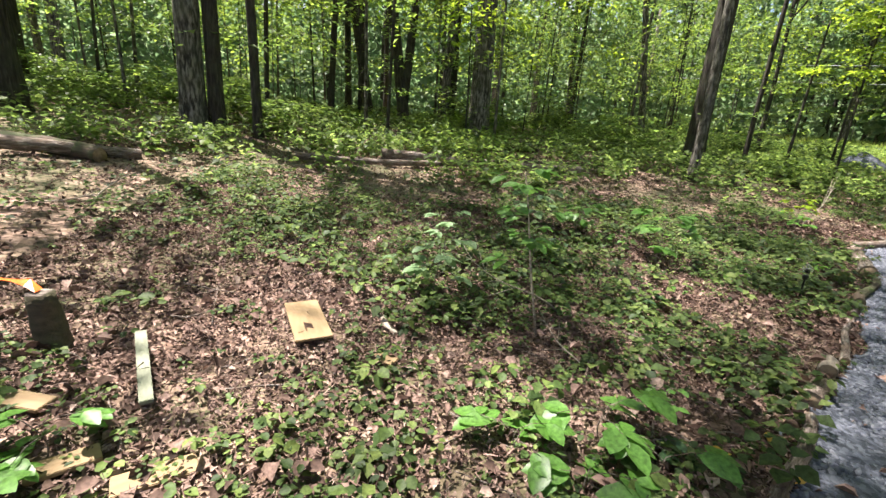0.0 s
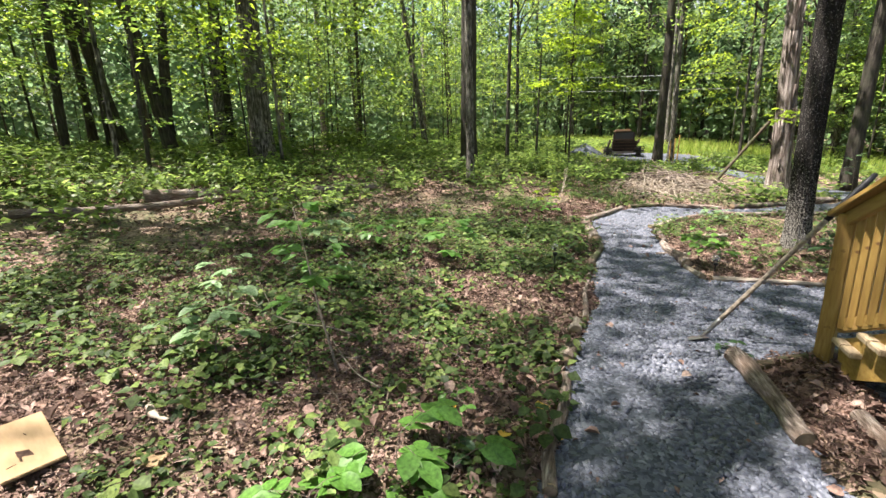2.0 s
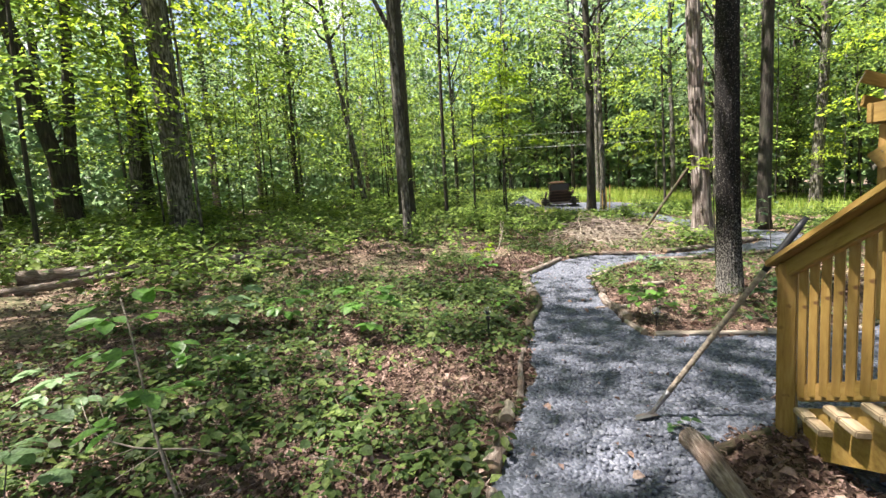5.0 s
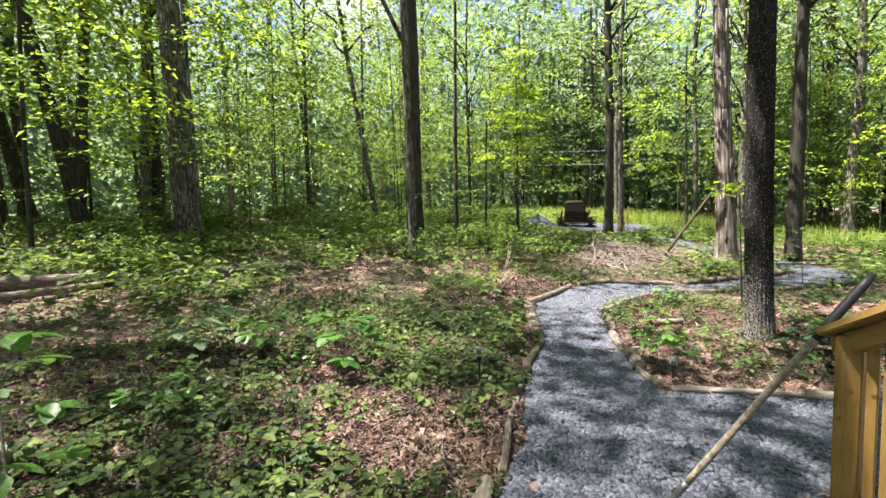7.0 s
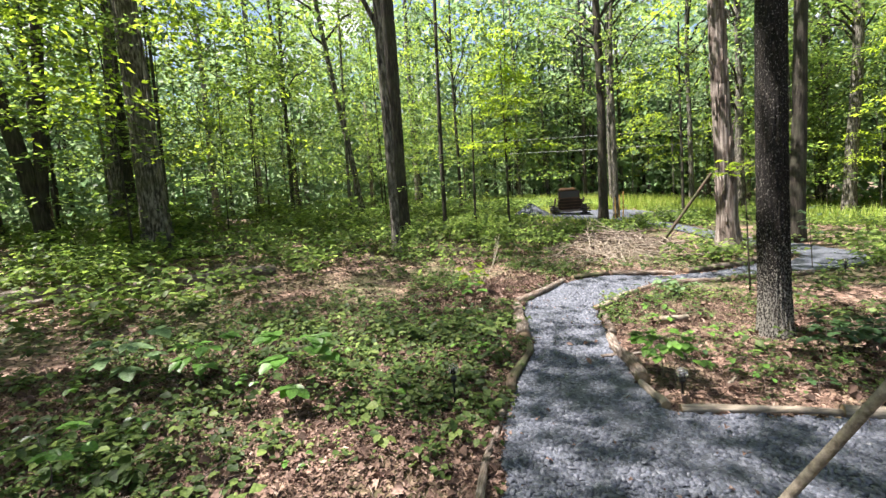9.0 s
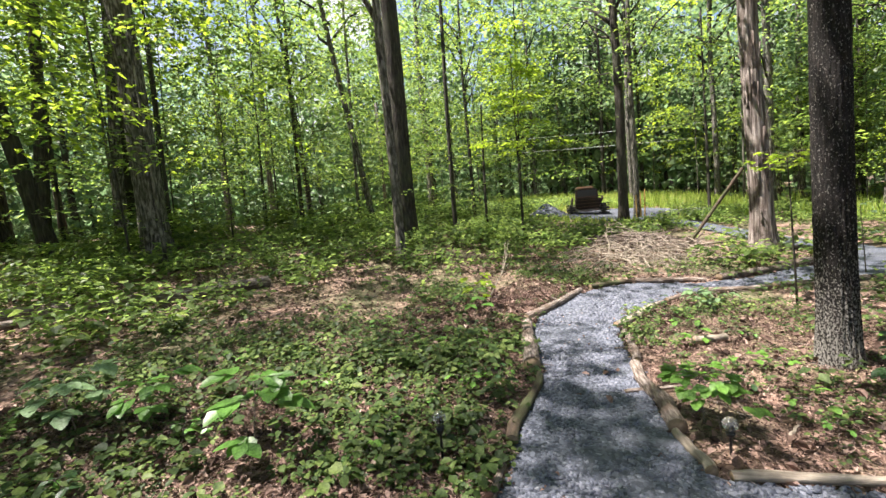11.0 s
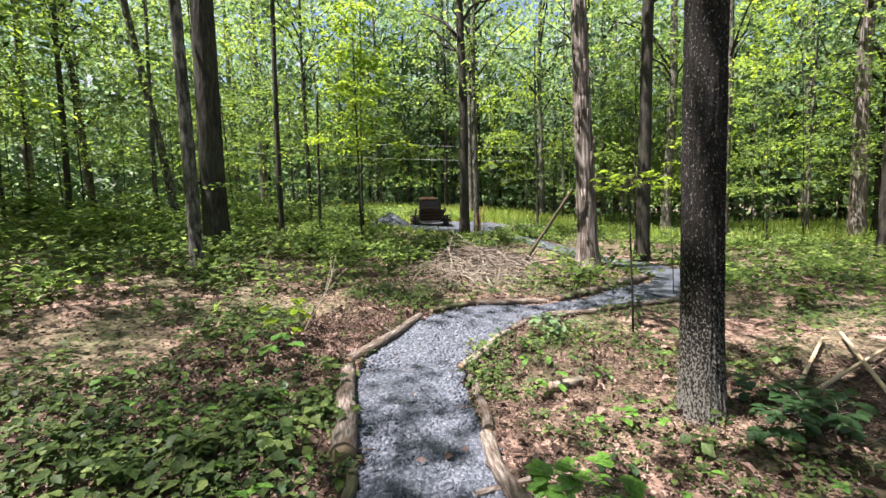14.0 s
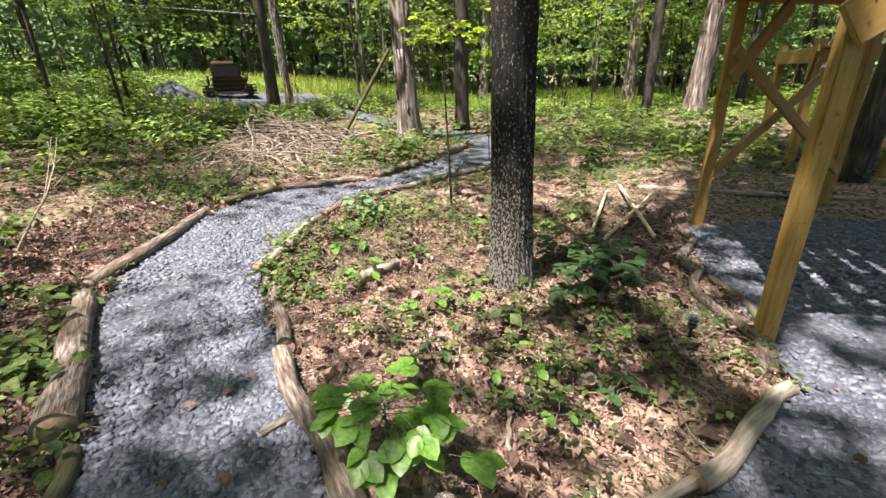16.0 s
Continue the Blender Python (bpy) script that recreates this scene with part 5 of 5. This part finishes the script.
def build_seedlings():
    seedling(0.66, 1.42, 0.2, 4, 0.12, seed=1)
    seedling(1.1, 1.5, 0.24, 4, 0.13, seed=2)
    seedling(1.2, 1.22, 0.2, 4, 0.14, seed=3)
    seedling(0.85, 1.2, 0.16, 4, 0.11, seed=4)
    seedling(-1.15, 1.45, 0.2, 5, 0.09, seed=5)
    seedling(-1.2, 1.25, 0.18, 5, 0.08, seed=6)
    seedling(5.86, 2.36, 0.4, 22, 0.08, ROUND_LEAF, wide=0.84, seed=7, low=0.82, reach=2.3, label="bright green rounded-leaf seedling beside the path")
    seedling(5.74, 2.2, 0.3, 4, 0.1, ROUND_LEAF, wide=0.72, seed=8, low=0.8, reach=1.6, label="bright green rounded-leaf seedling beside the path")
    seedling(1.2, 2.6, 1.15, 10, 0.13, SEEDLING, "thin maple sapling with green lobed leaves", 9, (-0.12, 0.32), whorl=4, stem=LOG_BARE)
    seedling(0.55, 3.2, 0.5, 6, 0.12, SEEDLING_PALE, seed=10)
    seedling(12.6, 2.5, 1.2, 7, 0.1, SEEDLING_PALE, "thin pale sapling beside the far path", 21, (-0.1, 0.05), whorl=3)
    seedling(9.84, 2.76, 2.05, 26, 0.085, LEAF_BRIGHT, "thin sapling with a bright yellow-green spray of leaves", 22, (0.05, 0.1), whorl=6, stem=BARK_DARK, low=0.9, reach=4.2)
    seedling(0.75, 4.1, 0.55, 6, 0.11, SEEDLING_PALE, seed=11)
    seedling(1.75, 4.2, 0.4, 4, 0.11, SEEDLING, seed=12)
    seedling(0.3, 3.3, 0.35, 4, 0.09, SEEDLING_PALE, seed=13)
    seedling(2.25, 5.6, 0.5, 8, 0.16, SEEDLING_PALE, seed=14)
    seedling(2.75, 5.2, 0.45, 7, 0.15, SEEDLING, seed=15)
    seedling(3.35, 4.3, 0.55, 8, 0.17, SEEDLING, seed=16)
    seedling(6.9, 5.85, 0.5, 8, 0.12, LEAF_BRIGHT, "leafy bright green seedling near the path bend", 17)
    seedling(6.5, 5.5, 0.4, 6, 0.12, SEEDLING, seed=18)
    seedling(8.95, 3.62, 0.3, 8, 0.1, SEEDLING_PALE, "grey-green feathery plant at the path edge", 19)
    seedling(9.25, 3.5, 0.25, 7, 0.1, SEEDLING_PALE, "grey-green feathery plant at the path edge", 20)
    seedling(3.6, 1.08, 0.1, 4, 0.06, SEEDLING_DARK, "small dark green plant at the end of a log", 48, whorl=3)
    for k, (x, y) in enumerate(((7.75, 1.35), (8.0, 1.55), (7.55, 1.2), (7.85, 1.12), (8.05, 1.2), (7.35, 1.5))):
        seedling(x, y, 0.26 + 0.03 * (k % 3), 7, 0.1, SEEDLING_DARK, "dark green leafy seedling at a tree foot", 30 + k)
    g = np.random.default_rng(64)
    small = [(6.25, 2.65), (6.6, 2.35), (6.5, 1.9), (6.9, 1.25), (6.45, 1.4), (7.1, 2.5), (6.2, 1.7), (5.95, 5.0), (5.2, 4.3), (4.6, 4.0), (5.0, 5.3), (4.0, 4.9), (3.0, 3.4), (2.4, 3.1), (3.6, 6.2), (5.5, 6.4)]
    while len(small) < 62:
        x, y = g.uniform(1.2, 9.0), g.uniform(1.2, 6.8)
        if lumps(x, y, 0.9, 21) > 0.45 and not bool(on_gravel(x, y)) and not bool(on_gravel(x + 0.25, y - 0.2)) and math.hypot(x - 7.62, y - 1.95) > 0.4:
            small.append((x, y))
    for k, (x, y) in enumerate(small):
        seedling(x, y, 0.1 + 0.03 * (k % 4), 3 + k % 2, 0.05 + 0.012 * (k % 3), (SEEDLING, SEEDLING_DARK, ROUND_LEAF)[k % 3], "small green seedling among dead leaves", 50 + k, whorl=3, wide=0.75)


# ---- timber stairs, tool and deck ----
STAIR = Vector((4.03, 0.66, 0.1))
RUN = Vector((-math.cos(radians(33)), -math.sin(radians(33)), 0))
SIDE = Vector((RUN.y, -RUN.x, 0)) * 1.0      # away from the path


def build_stairs():
    if SIDE.y > 0:
        side = -SIDE
    else:
        side = SIDE
    o = empty("stairs", Matrix.Translation(STAIR), "yellow pine timber stairs with a slatted handrail", "stairs")

    def pt(s, w, z):
        return STAIR + RUN * s + side * w + Vector((0, 0, z))
    rise, run = 0.15, 0.28
    n = 9
    for w in (0.03, 0.97):
        # stringer: a sloped plank, cut level at the foot
        bm = bmesh.new()
        prof = [(0.1, 0.0), (0.24, -0.0), (n * run + 0.1, (n - 0.9) * rise - 0.02), (n * run + 0.1, (n - 0.9) * rise + 0.32), (0.06, 0.2)]
        a = [bm.verts.new(pt(s, w - 0.02, z + 0.005) - STAIR) for s, z in prof]
        b = [bm.verts.new(pt(s, w + 0.02, z + 0.005) - STAIR) for s, z in prof]
        bm.faces.new(a)
        bm.faces.new(b[::-1])
        for i in range(len(a)):
            k = (i + 1) % len(a)
            bm.faces.new((a[i], b[i], b[k], a[k]))
        bmesh.ops.recalc_face_normals(bm, faces=bm.faces)
        part("stringer", bm, LUMBER_FLAT, o)
    for i in range(n):
        z = 0.22 + i * rise
        s = 0.1 + i * run
        for off in (0.0, 0.135):
            beam("tread", pt(s + off + 0.065, -0.05, z), pt(s + off + 0.065, 1.05, z), 0.125, 0.036, TREAD_WOOD, o, "weathered pale tread board")
    slope = 0.53

    def rail_z(s):
        return 1.06 + 0.46 * s
    for s in (0.02, 1.02, 2.2):
        foot = 0.0 if s < 0.5 else 0.05 + slope * (s - 0.15)
        beam("post", pt(s, -0.045, foot), pt(s, -0.045, rail_z(s) - 0.02), 0.09, 0.09, LUMBER_FLAT, o)
    beam("handrail", pt(-0.1, -0.05, rail_z(-0.1) + 0.015), pt(2.5, -0.05, rail_z(2.5) + 0.015), 0.14, 0.036, LUMBER_FLAT, o, "flat pine handrail cap")
    beam("top_rail", pt(-0.08, -0.05, rail_z(-0.08) - 0.055), pt(2.5, -0.05, rail_z(2.5) - 0.055), 0.04, 0.09, LUMBER_FLAT, o)
    beam("bottom_rail", pt(0.06, 0.0, 0.3), pt(2.4, 0.0, 0.3 + 0.48 * 2.34), 0.04, 0.09, LUMBER_FLAT, o)
    for k in range(21):
        s = 0.13 + 0.104 * k
        if abs(s - 1.02) < 0.055:
            continue
        beam("baluster", pt(s, -0.022, 0.25 + 0.48 * s), pt(s, -0.022, rail_z(s) - 0.06), 0.037, 0.037, LUMBER_FLAT, o, bevel=0.004)
    # landing at the head
    for k in range(6):
        beam("landing_board", pt(n * run + 0.15 + 0.14 * k, -0.05, n * rise + 0.16), pt(n * run + 0.15 + 0.14 * k, 1.05, n * rise + 0.16), 0.13, 0.036, TREAD_WOOD, o)
    for s, w in ((n * run + 0.16, 0.03), (n * run + 0.16, 0.97), (n * run + 0.85, 0.03), (n * run + 0.85, 0.97)):
        beam("landing_post", pt(s, w, -0.05), pt(s, w, n * rise + 0.14), 0.09, 0.09, LUMBER_FLAT, o)
    # long-handled hoe leaning on the handrail
    h = empty("garden_hoe", Matrix.Translation(at(3.68, 1.37)), "long wooden-handled garden hoe leaning on the handrail", "garden tool")
    a = Vector((0.02, -0.02, 0.03))
    top = Vector((4.22, 0.7, 1.31)) - at(3.68, 1.37)
    d = (top - a).normalized()
    grip = a + (top - a) * 0.8
    q = np.linspace(0, 1, 8)[:, None]
    V, F = tube(np.array(a + d * 0.16) + q * np.array(grip - (a + d * 0.16)), np.full(8, 0.017), 12)
    mesh_part("handle", mesh_of("handle", V, F, LOG_BARE, True), h, "worn wooden handle")
    V, F = tube(np.array(grip) + q[:6] / q[5] * np.array(top + d * 0.1 - grip), [0.017, 0.021, 0.021, 0.021, 0.021, 0.015], 12)
    mesh_part("grip", mesh_of("grip", V, F, BLACK, True), h, "dark foam grip")
    V, F = tube(np.array(a) + q * np.array(d * 0.2), np.linspace(0.012, 0.019, 8), 10)
    mesh_part("socket", mesh_of("socket", V, F, STEEL, True), h)
    bm = box(0.17, 0.1, 0.004, 0.001)
    part("blade", bm, STEEL, h, "worn steel blade", Matrix.Translation(a + Vector((-0.05, 0.03, -0.002))) @ pose(0, 0, 0, 14, 10, 140))


def build_deck():
    o = empty("timber_deck", Matrix.Translation((8.2, 0.3, 0.1)), "raised yellow pine platform on cross-braced posts", "deck")
    A, B = Vector((9.25, 0.1, 0)), Vector((7.06, 0.49, 0))
    C, D = Vector((10.15, -1.55, 0)), Vector((6.3, -2.0, 0))
    for p, top in ((A, 2.12), (B, 2.1), (C, 2.12), (D, 2.1)):
        g0 = float(land(p.x, p.y)) - 0.02
        b = beam("post", (p.x, p.y, g0), (p.x, p.y, top), 0.09, 0.09, LUMBER_FLAT, o, "square pine post with knots", bevel=0.008)
        for k, (dx, dy, dz) in enumerate(((-0.046, 0.01, 0.22), (-0.046, -0.02, 0.47), (-0.046, 0.015, 0.83), (-0.046, -0.01, 1.31), (0.0, 0.046, 0.64), (0.01, 0.046, 1.12))):
            bm = bmesh.new()
            bmesh.ops.create_cone(bm, cap_ends=True, segments=9, radius1=0.011 + 0.002 * (k % 3), radius2=0.008, depth=0.004)
            part("knot", bm, LOG_DARK, b, "dark round knot", b.matrix_local.inverted() @ Matrix.Translation(Vector((p.x + dx, p.y + dy, g0 + dz)) - o.location) @ pose(0, 0, 0, 0 if k < 4 else 90, 90 if k < 4 else 0, 0))
    Z = 2.12

    def seg(name, a, b, z, w=0.04, h=0.19, over=0.0, lab=""):
        d = (b - a).normalized()
        p, q = a - d * over, b + d * over
        return beam(name, (p.x, p.y, z), (q.x, q.y, z), w, h, LUMBER_FLAT, o, lab)
    off = Vector((0.02, 0.09, 0))
    seg("rim_board", A + off, B + off, Z + 0.1, over=0.12)
    seg("rim_board", A + Vector((0.09, 0, 0)), C + Vector((0.09, 0, 0)), Z + 0.1, over=0.12)
    seg("rim_board", C, D, Z + 0.1, over=0.1)
    seg("rim_board", B + Vector((-0.09, 0, 0)), D + Vector((-0.09, 0, 0)), Z + 0.1, over=0.1)
    seg("beam", A, B, Z + 0.1, 0.09, 0.19)
    for k in range(7):
        f = (k + 0.5) / 7
        seg("joist", A + (B - A) * f, C + (D - C) * f, Z + 0.1, 0.04, 0.14)
    for k in range(13):
        f0 = (k + 0.5) / 13
        a, b = A + (C - A) * f0, B + (D - B) * f0
        seg("deck_board", a, b, Z + 0.215, 0.128, 0.03, 0.12)
    # boards that run out past the edge, with a rope
    beam("outrigger", (9.25, 0.22, 2.26), (8.5, 0.78, 2.54), 0.04, 0.14, LUMBER_FLAT, o, "board end reaching out past the edge")
    beam("outrigger", (9.0, 0.1, 2.48), (8.48, 0.78, 2.83), 0.04, 0.15, LUMBER_FLAT, o, "board end reaching out past the edge")
    t = np.linspace(0, 1, 14)
    pts = np.stack([8.5 - 0.03 * np.sin(t * 5), 0.74 + 0.1 * t + 0.05 * np.sin(t * 4), 2.9 - 0.5 * t], -1) - np.array([8.2, 0.3, 0.1])
    V, F = tube(pts, np.full(14, 0.007), 7)
    mesh_part("rope", mesh_of("rope", V, F, ROPE, True), o, "pale rope hanging from a board end")
    # cross bracing A to C, knee braces
    AC = (C - A).normalized()
    face = Vector((-0.075, 0.0, 0))

    def along(p, s, z):
        q = p + AC * s + face
        return (q.x, q.y, z)
    beam("brace", along(A, 0.0, 1.74), along(A, 1.85, 0.5), 0.04, 0.1, LUMBER_FLAT, o)
    f2 = Vector((0.09, 0.05, 0))
    p, q = A + f2 + AC * 0.05, C + f2
    beam("brace", (p.x, p.y, 0.52), (q.x, q.y, 1.8), 0.04, 0.1, LUMBER_FLAT, o)
    beam("brace", along(A, 0.02, 1.5), along(A, 0.55, 2.1), 0.04, 0.12, LUMBER_FLAT, o)
    # lower beam from the near post towards the stair landing
    beam("knee_brace", (6.98, 0.56, 1.74), (6.93, -0.35, 2.36), 0.04, 0.19, LUMBER_FLAT, o, "wide pine knee brace bolted to the post")
    for dz in (-0.04, 0.05):
        for k in range(2):
            bm = bmesh.new()
            bmesh.ops.create_cone(bm, cap_ends=True, segments=10, radius1=0.006, radius2=0.005, depth=0.006)
            part("bolt", bm, STEEL, o, "", o.matrix_world.inverted() @ Matrix.Translation((6.955, 0.5 - 0.07 * k, 1.79 + dz + 0.05 * k)) @ pose(0, 0, 0, 0, 90, 0))
    # wall wrapped in a pale sheet standing on the platform
    w = empty("cabin_wall", Matrix.Translation((8.4, -0.5, 2.35)), "unfinished cabin wall in pale sheeting with an added shade roof", "cabin")
    beam("wall_panel", (9.35, -0.75, 3.27), (7.1, -0.4, 3.27), 0.1, 1.8, WRAP, w, bevel=0.01)
    for f in (0.0, 0.5, 1.0):
        x, y = 9.35 - 2.25 * f, -0.69 + 0.35 * f
        beam("batten", (x, y, 2.37), (x, y, 4.17), 0.04, 0.02, LUMBER_FLAT, w)
    # added slab above the view that keeps the sun off the gravel pad
    bm = box(2.5, 3.4, 0.09, 0.01)
    part("roof", bm, LUMBER_FLAT, w, "added unseen board roof that shades the gravel pad", w.matrix_world.inverted() @ Matrix.Translation((8.5, -0.85, 4.24)) @ pose(0, 0, 0, 0, 0, -9))
    # second, lower platform behind
    s = empty("back_platform", Matrix.Translation((13.2, -3.6, 0.1)), "lower timber platform and bench behind the deck", "platform")
    for x, y in ((12.4, -2.3), (14.6, -2.9), (12.0, -4.6), (14.2, -5.2)):
        beam("post", (x, y, 0.05), (x, y, 1.95), 0.11, 0.11, LUMBER_FLAT, s)
    beam("rim_board", (12.2, -2.2, 1.72), (14.8, -2.92, 1.72), 0.045, 0.19, LUMBER_FLAT, s)
    beam("rim_board", (12.35, -2.15, 1.72), (11.95, -4.7, 1.72), 0.045, 0.19, LUMBER_FLAT, s)
    for k in range(14):
        beam("deck_board", (12.2 - 0.012 * k, -2.3 - 0.18 * k, 1.835), (14.75 - 0.03 * k, -2.98 - 0.18 * k, 1.835), 0.15, 0.03, TREAD_WOOD, s)
    beam("brace", (12.35, -2.2, 1.15), (11.4, -1.75, 1.8), 0.04, 0.1, LUMBER_FLAT, s)
    for k in range(3):
        beam("bench_slat", (11.6, -3.0 - 0.13 * k, 0.5), (13.4, -3.5 - 0.13 * k, 0.5), 0.11, 0.035, LUMBER_FLAT, s)
    for x, y in ((11.7, -3.15), (13.2, -3.6)):
        beam("bench_leg", (x, y, 0.05), (x, y, 0.49), 0.09, 0.09, LUMBER_FLAT, s)


# ---- far things: small loader, gravel heap, boards, stakes, cables ----
def build_far_things():
    x, y = 20.9, 13.4
    o = empty("track_loader", Matrix.Translation(at(x, y, 0.03)) @ pose(0, 0, 0, 0, 0, 38) @ Matrix.Diagonal((0.95, 1.3, 0.76, 1)), "small dark tracked loader with a tan roof parked on gravel", "loader")
    for s in (-1, 1):
        bm = box(1.5, 0.3, 0.55, 0.2, (0, s * 0.58, 0.29))
        tr = part("track", bm, RUBBER, o, "ribbed black rubber track")
        for k in range(9):
            part("lug", box(0.06, 0.32, 0.05, 0.01, (-0.62 + 0.155 * k, s * 0.58, 0.575)), RUBBER, tr)
            part("lug", box(0.06, 0.32, 0.05, 0.01, (-0.62 + 0.155 * k, s * 0.58, 0.01)), RUBBER, tr)
        for k in range(3):
            part("lug", box(0.05, 0.32, 0.06, 0.01, (-0.765, s * 0.58, 0.16 + 0.14 * k)), RUBBER, tr)
    part("body", box(1.3, 0.8, 0.6, 0.06, (0, 0, 0.58)), MACHINE, o)
    part("engine_cover", box(0.35, 0.85, 0.55, 0.05, (-0.62, 0, 0.72)), MACHINE, o)
    # bars coloured brown as the lit edges of the ribbed rear
    for k in range(4):
        part("grille_bar", box(0.06, 0.96, 0.045, 0.015, (-0.82, 0, 0.45 + 0.2 * k)), LIT_RIB, o, "grille bar in a sunlit brown tone")
    part("cab", box(0.85, 0.76, 0.72, 0.07, (0.05, 0, 1.19)), MACHINE, o)
    part("rear_window", box(0.02, 0.66, 0.42, 0.004, (-0.385, 0, 1.28)), DARK_GLASS, o)
    part("side_window", box(0.6, 0.02, 0.45, 0.004, (0.05, 0.385, 1.25)), DARK_GLASS, o)
    part("side_window", box(0.6, 0.02, 0.45, 0.004, (0.05, -0.385, 1.25)), DARK_GLASS, o)
    part("roof", box(0.7, 0.62, 0.16, 0.05, (0.02, 0.06, 1.63)), ROOF_TAN, o, "faded tan roof")
    for s in (-1, 1):
        beam("lift_arm", o.matrix_world @ Vector((-0.6, s * 0.52, 1.0)), o.matrix_world @ Vector((1.0, s * 0.52, 0.6)), 0.08, 0.14, MACHINE, o)
    part("bucket", box(0.35, 1.4, 0.4, 0.06, (1.15, 0, 0.3)), STEEL, o)
    # heap of gravel
    g = np.random.default_rng(5)
    n = 28
    a = np.linspace(0, 6.28, n, endpoint=False)
    rings = np.linspace(0, 1, 10)
    X = rings[:, None] * np.cos(a) * 1.15
    Y = rings[:, None] * np.sin(a) * 0.9
    H = 0.55 * (1 - rings[:, None] ** 1.3) * (1 + 0.1 * np.sin(3 * a) + 0.05 * g.normal(0, 1, (10, n))) - 0.03
    V = np.stack([X, Y, H * np.ones_like(X)], -1).reshape(-1, 3)
    i, j = np.meshgrid(np.arange(9), np.arange(n), indexing="ij")
    p, q = (i * n + j).ravel(), (i * n + (j + 1) % n).ravel()
    F = np.concatenate([np.stack([p, p + n, q + n], -1), np.stack([p, q + n, q], -1)])
    hp = tagged(new("gravel_heap", mesh_of("gravel_heap", V, F, BED, True)), "grey heap of crushed stone beside the loader", "gravel heap", kind="stuff")
    hp.matrix_world = Matrix.Translation(at(19.0, 14.3))
    # stack of grey boards
    st = empty("board_stack", Matrix.Translation(at(22.6, 10.6)), "low stack of weathered grey boards on the ground", "board stack")
    for k in range(3):
        for r in range(4):
            p0 = at(21.8 + 0.06 * k, 9.6 + 0.27 * r, 0.05 + 0.07 * k)
            beam("board", p0, p0 + Vector((2.5, -0.9, -0.03)), 0.24, 0.05, BOARD_GREY, st)
    for k, (x, y) in enumerate(((20.3, 10.6), (20.45, 10.5), (20.62, 10.42))):
        s = empty("marker_stake", Matrix.Translation(at(x, y)), "upright sawn stake with an orange tint", "stake", "upright stakes")
        beam("shaft", at(x, y, -0.05), at(x + 0.04 * k, y, 1.0 + 0.12 * k), 0.05, 0.03, LUMBER, s)
    for z, y0 in ((4.9, 30.0), (5.9, 30.5)):
        t = np.linspace(0, 1, 30)
        pts = np.stack([20 + 40 * t, y0 - 52 * t, z + 1.2 * (2 * t - 1) ** 2], -1)
        V, F = tube(pts, np.full(30, 0.012), 5)
        tagged(new("overhead_cable", mesh_of("overhead_cable", V, F, WIRE, True)), "thin pale overhead cable crossing the wood", "cable", "overhead cables")
    for x, y in ((19.6, 30.5), (60.4, -22)):
        p = empty("utility_pole", Matrix.Translation(at(x, y)), "weathered round wooden utility pole", "utility pole")
        V, F = tube(np.array([[0, 0, -0.3], [0, 0, 4], [0, 0, 8.5]]), [0.15, 0.13, 0.11], 12)
        mesh_part("shaft", mesh_of("shaft", V, F, BARK_GREY, True), p)


build_woods()
build_logs()
build_dead_branches()
build_boards()
build_stairs()
build_deck()
build_far_things()
build_lights()
build_seedlings()
build_stones()
build_cover()
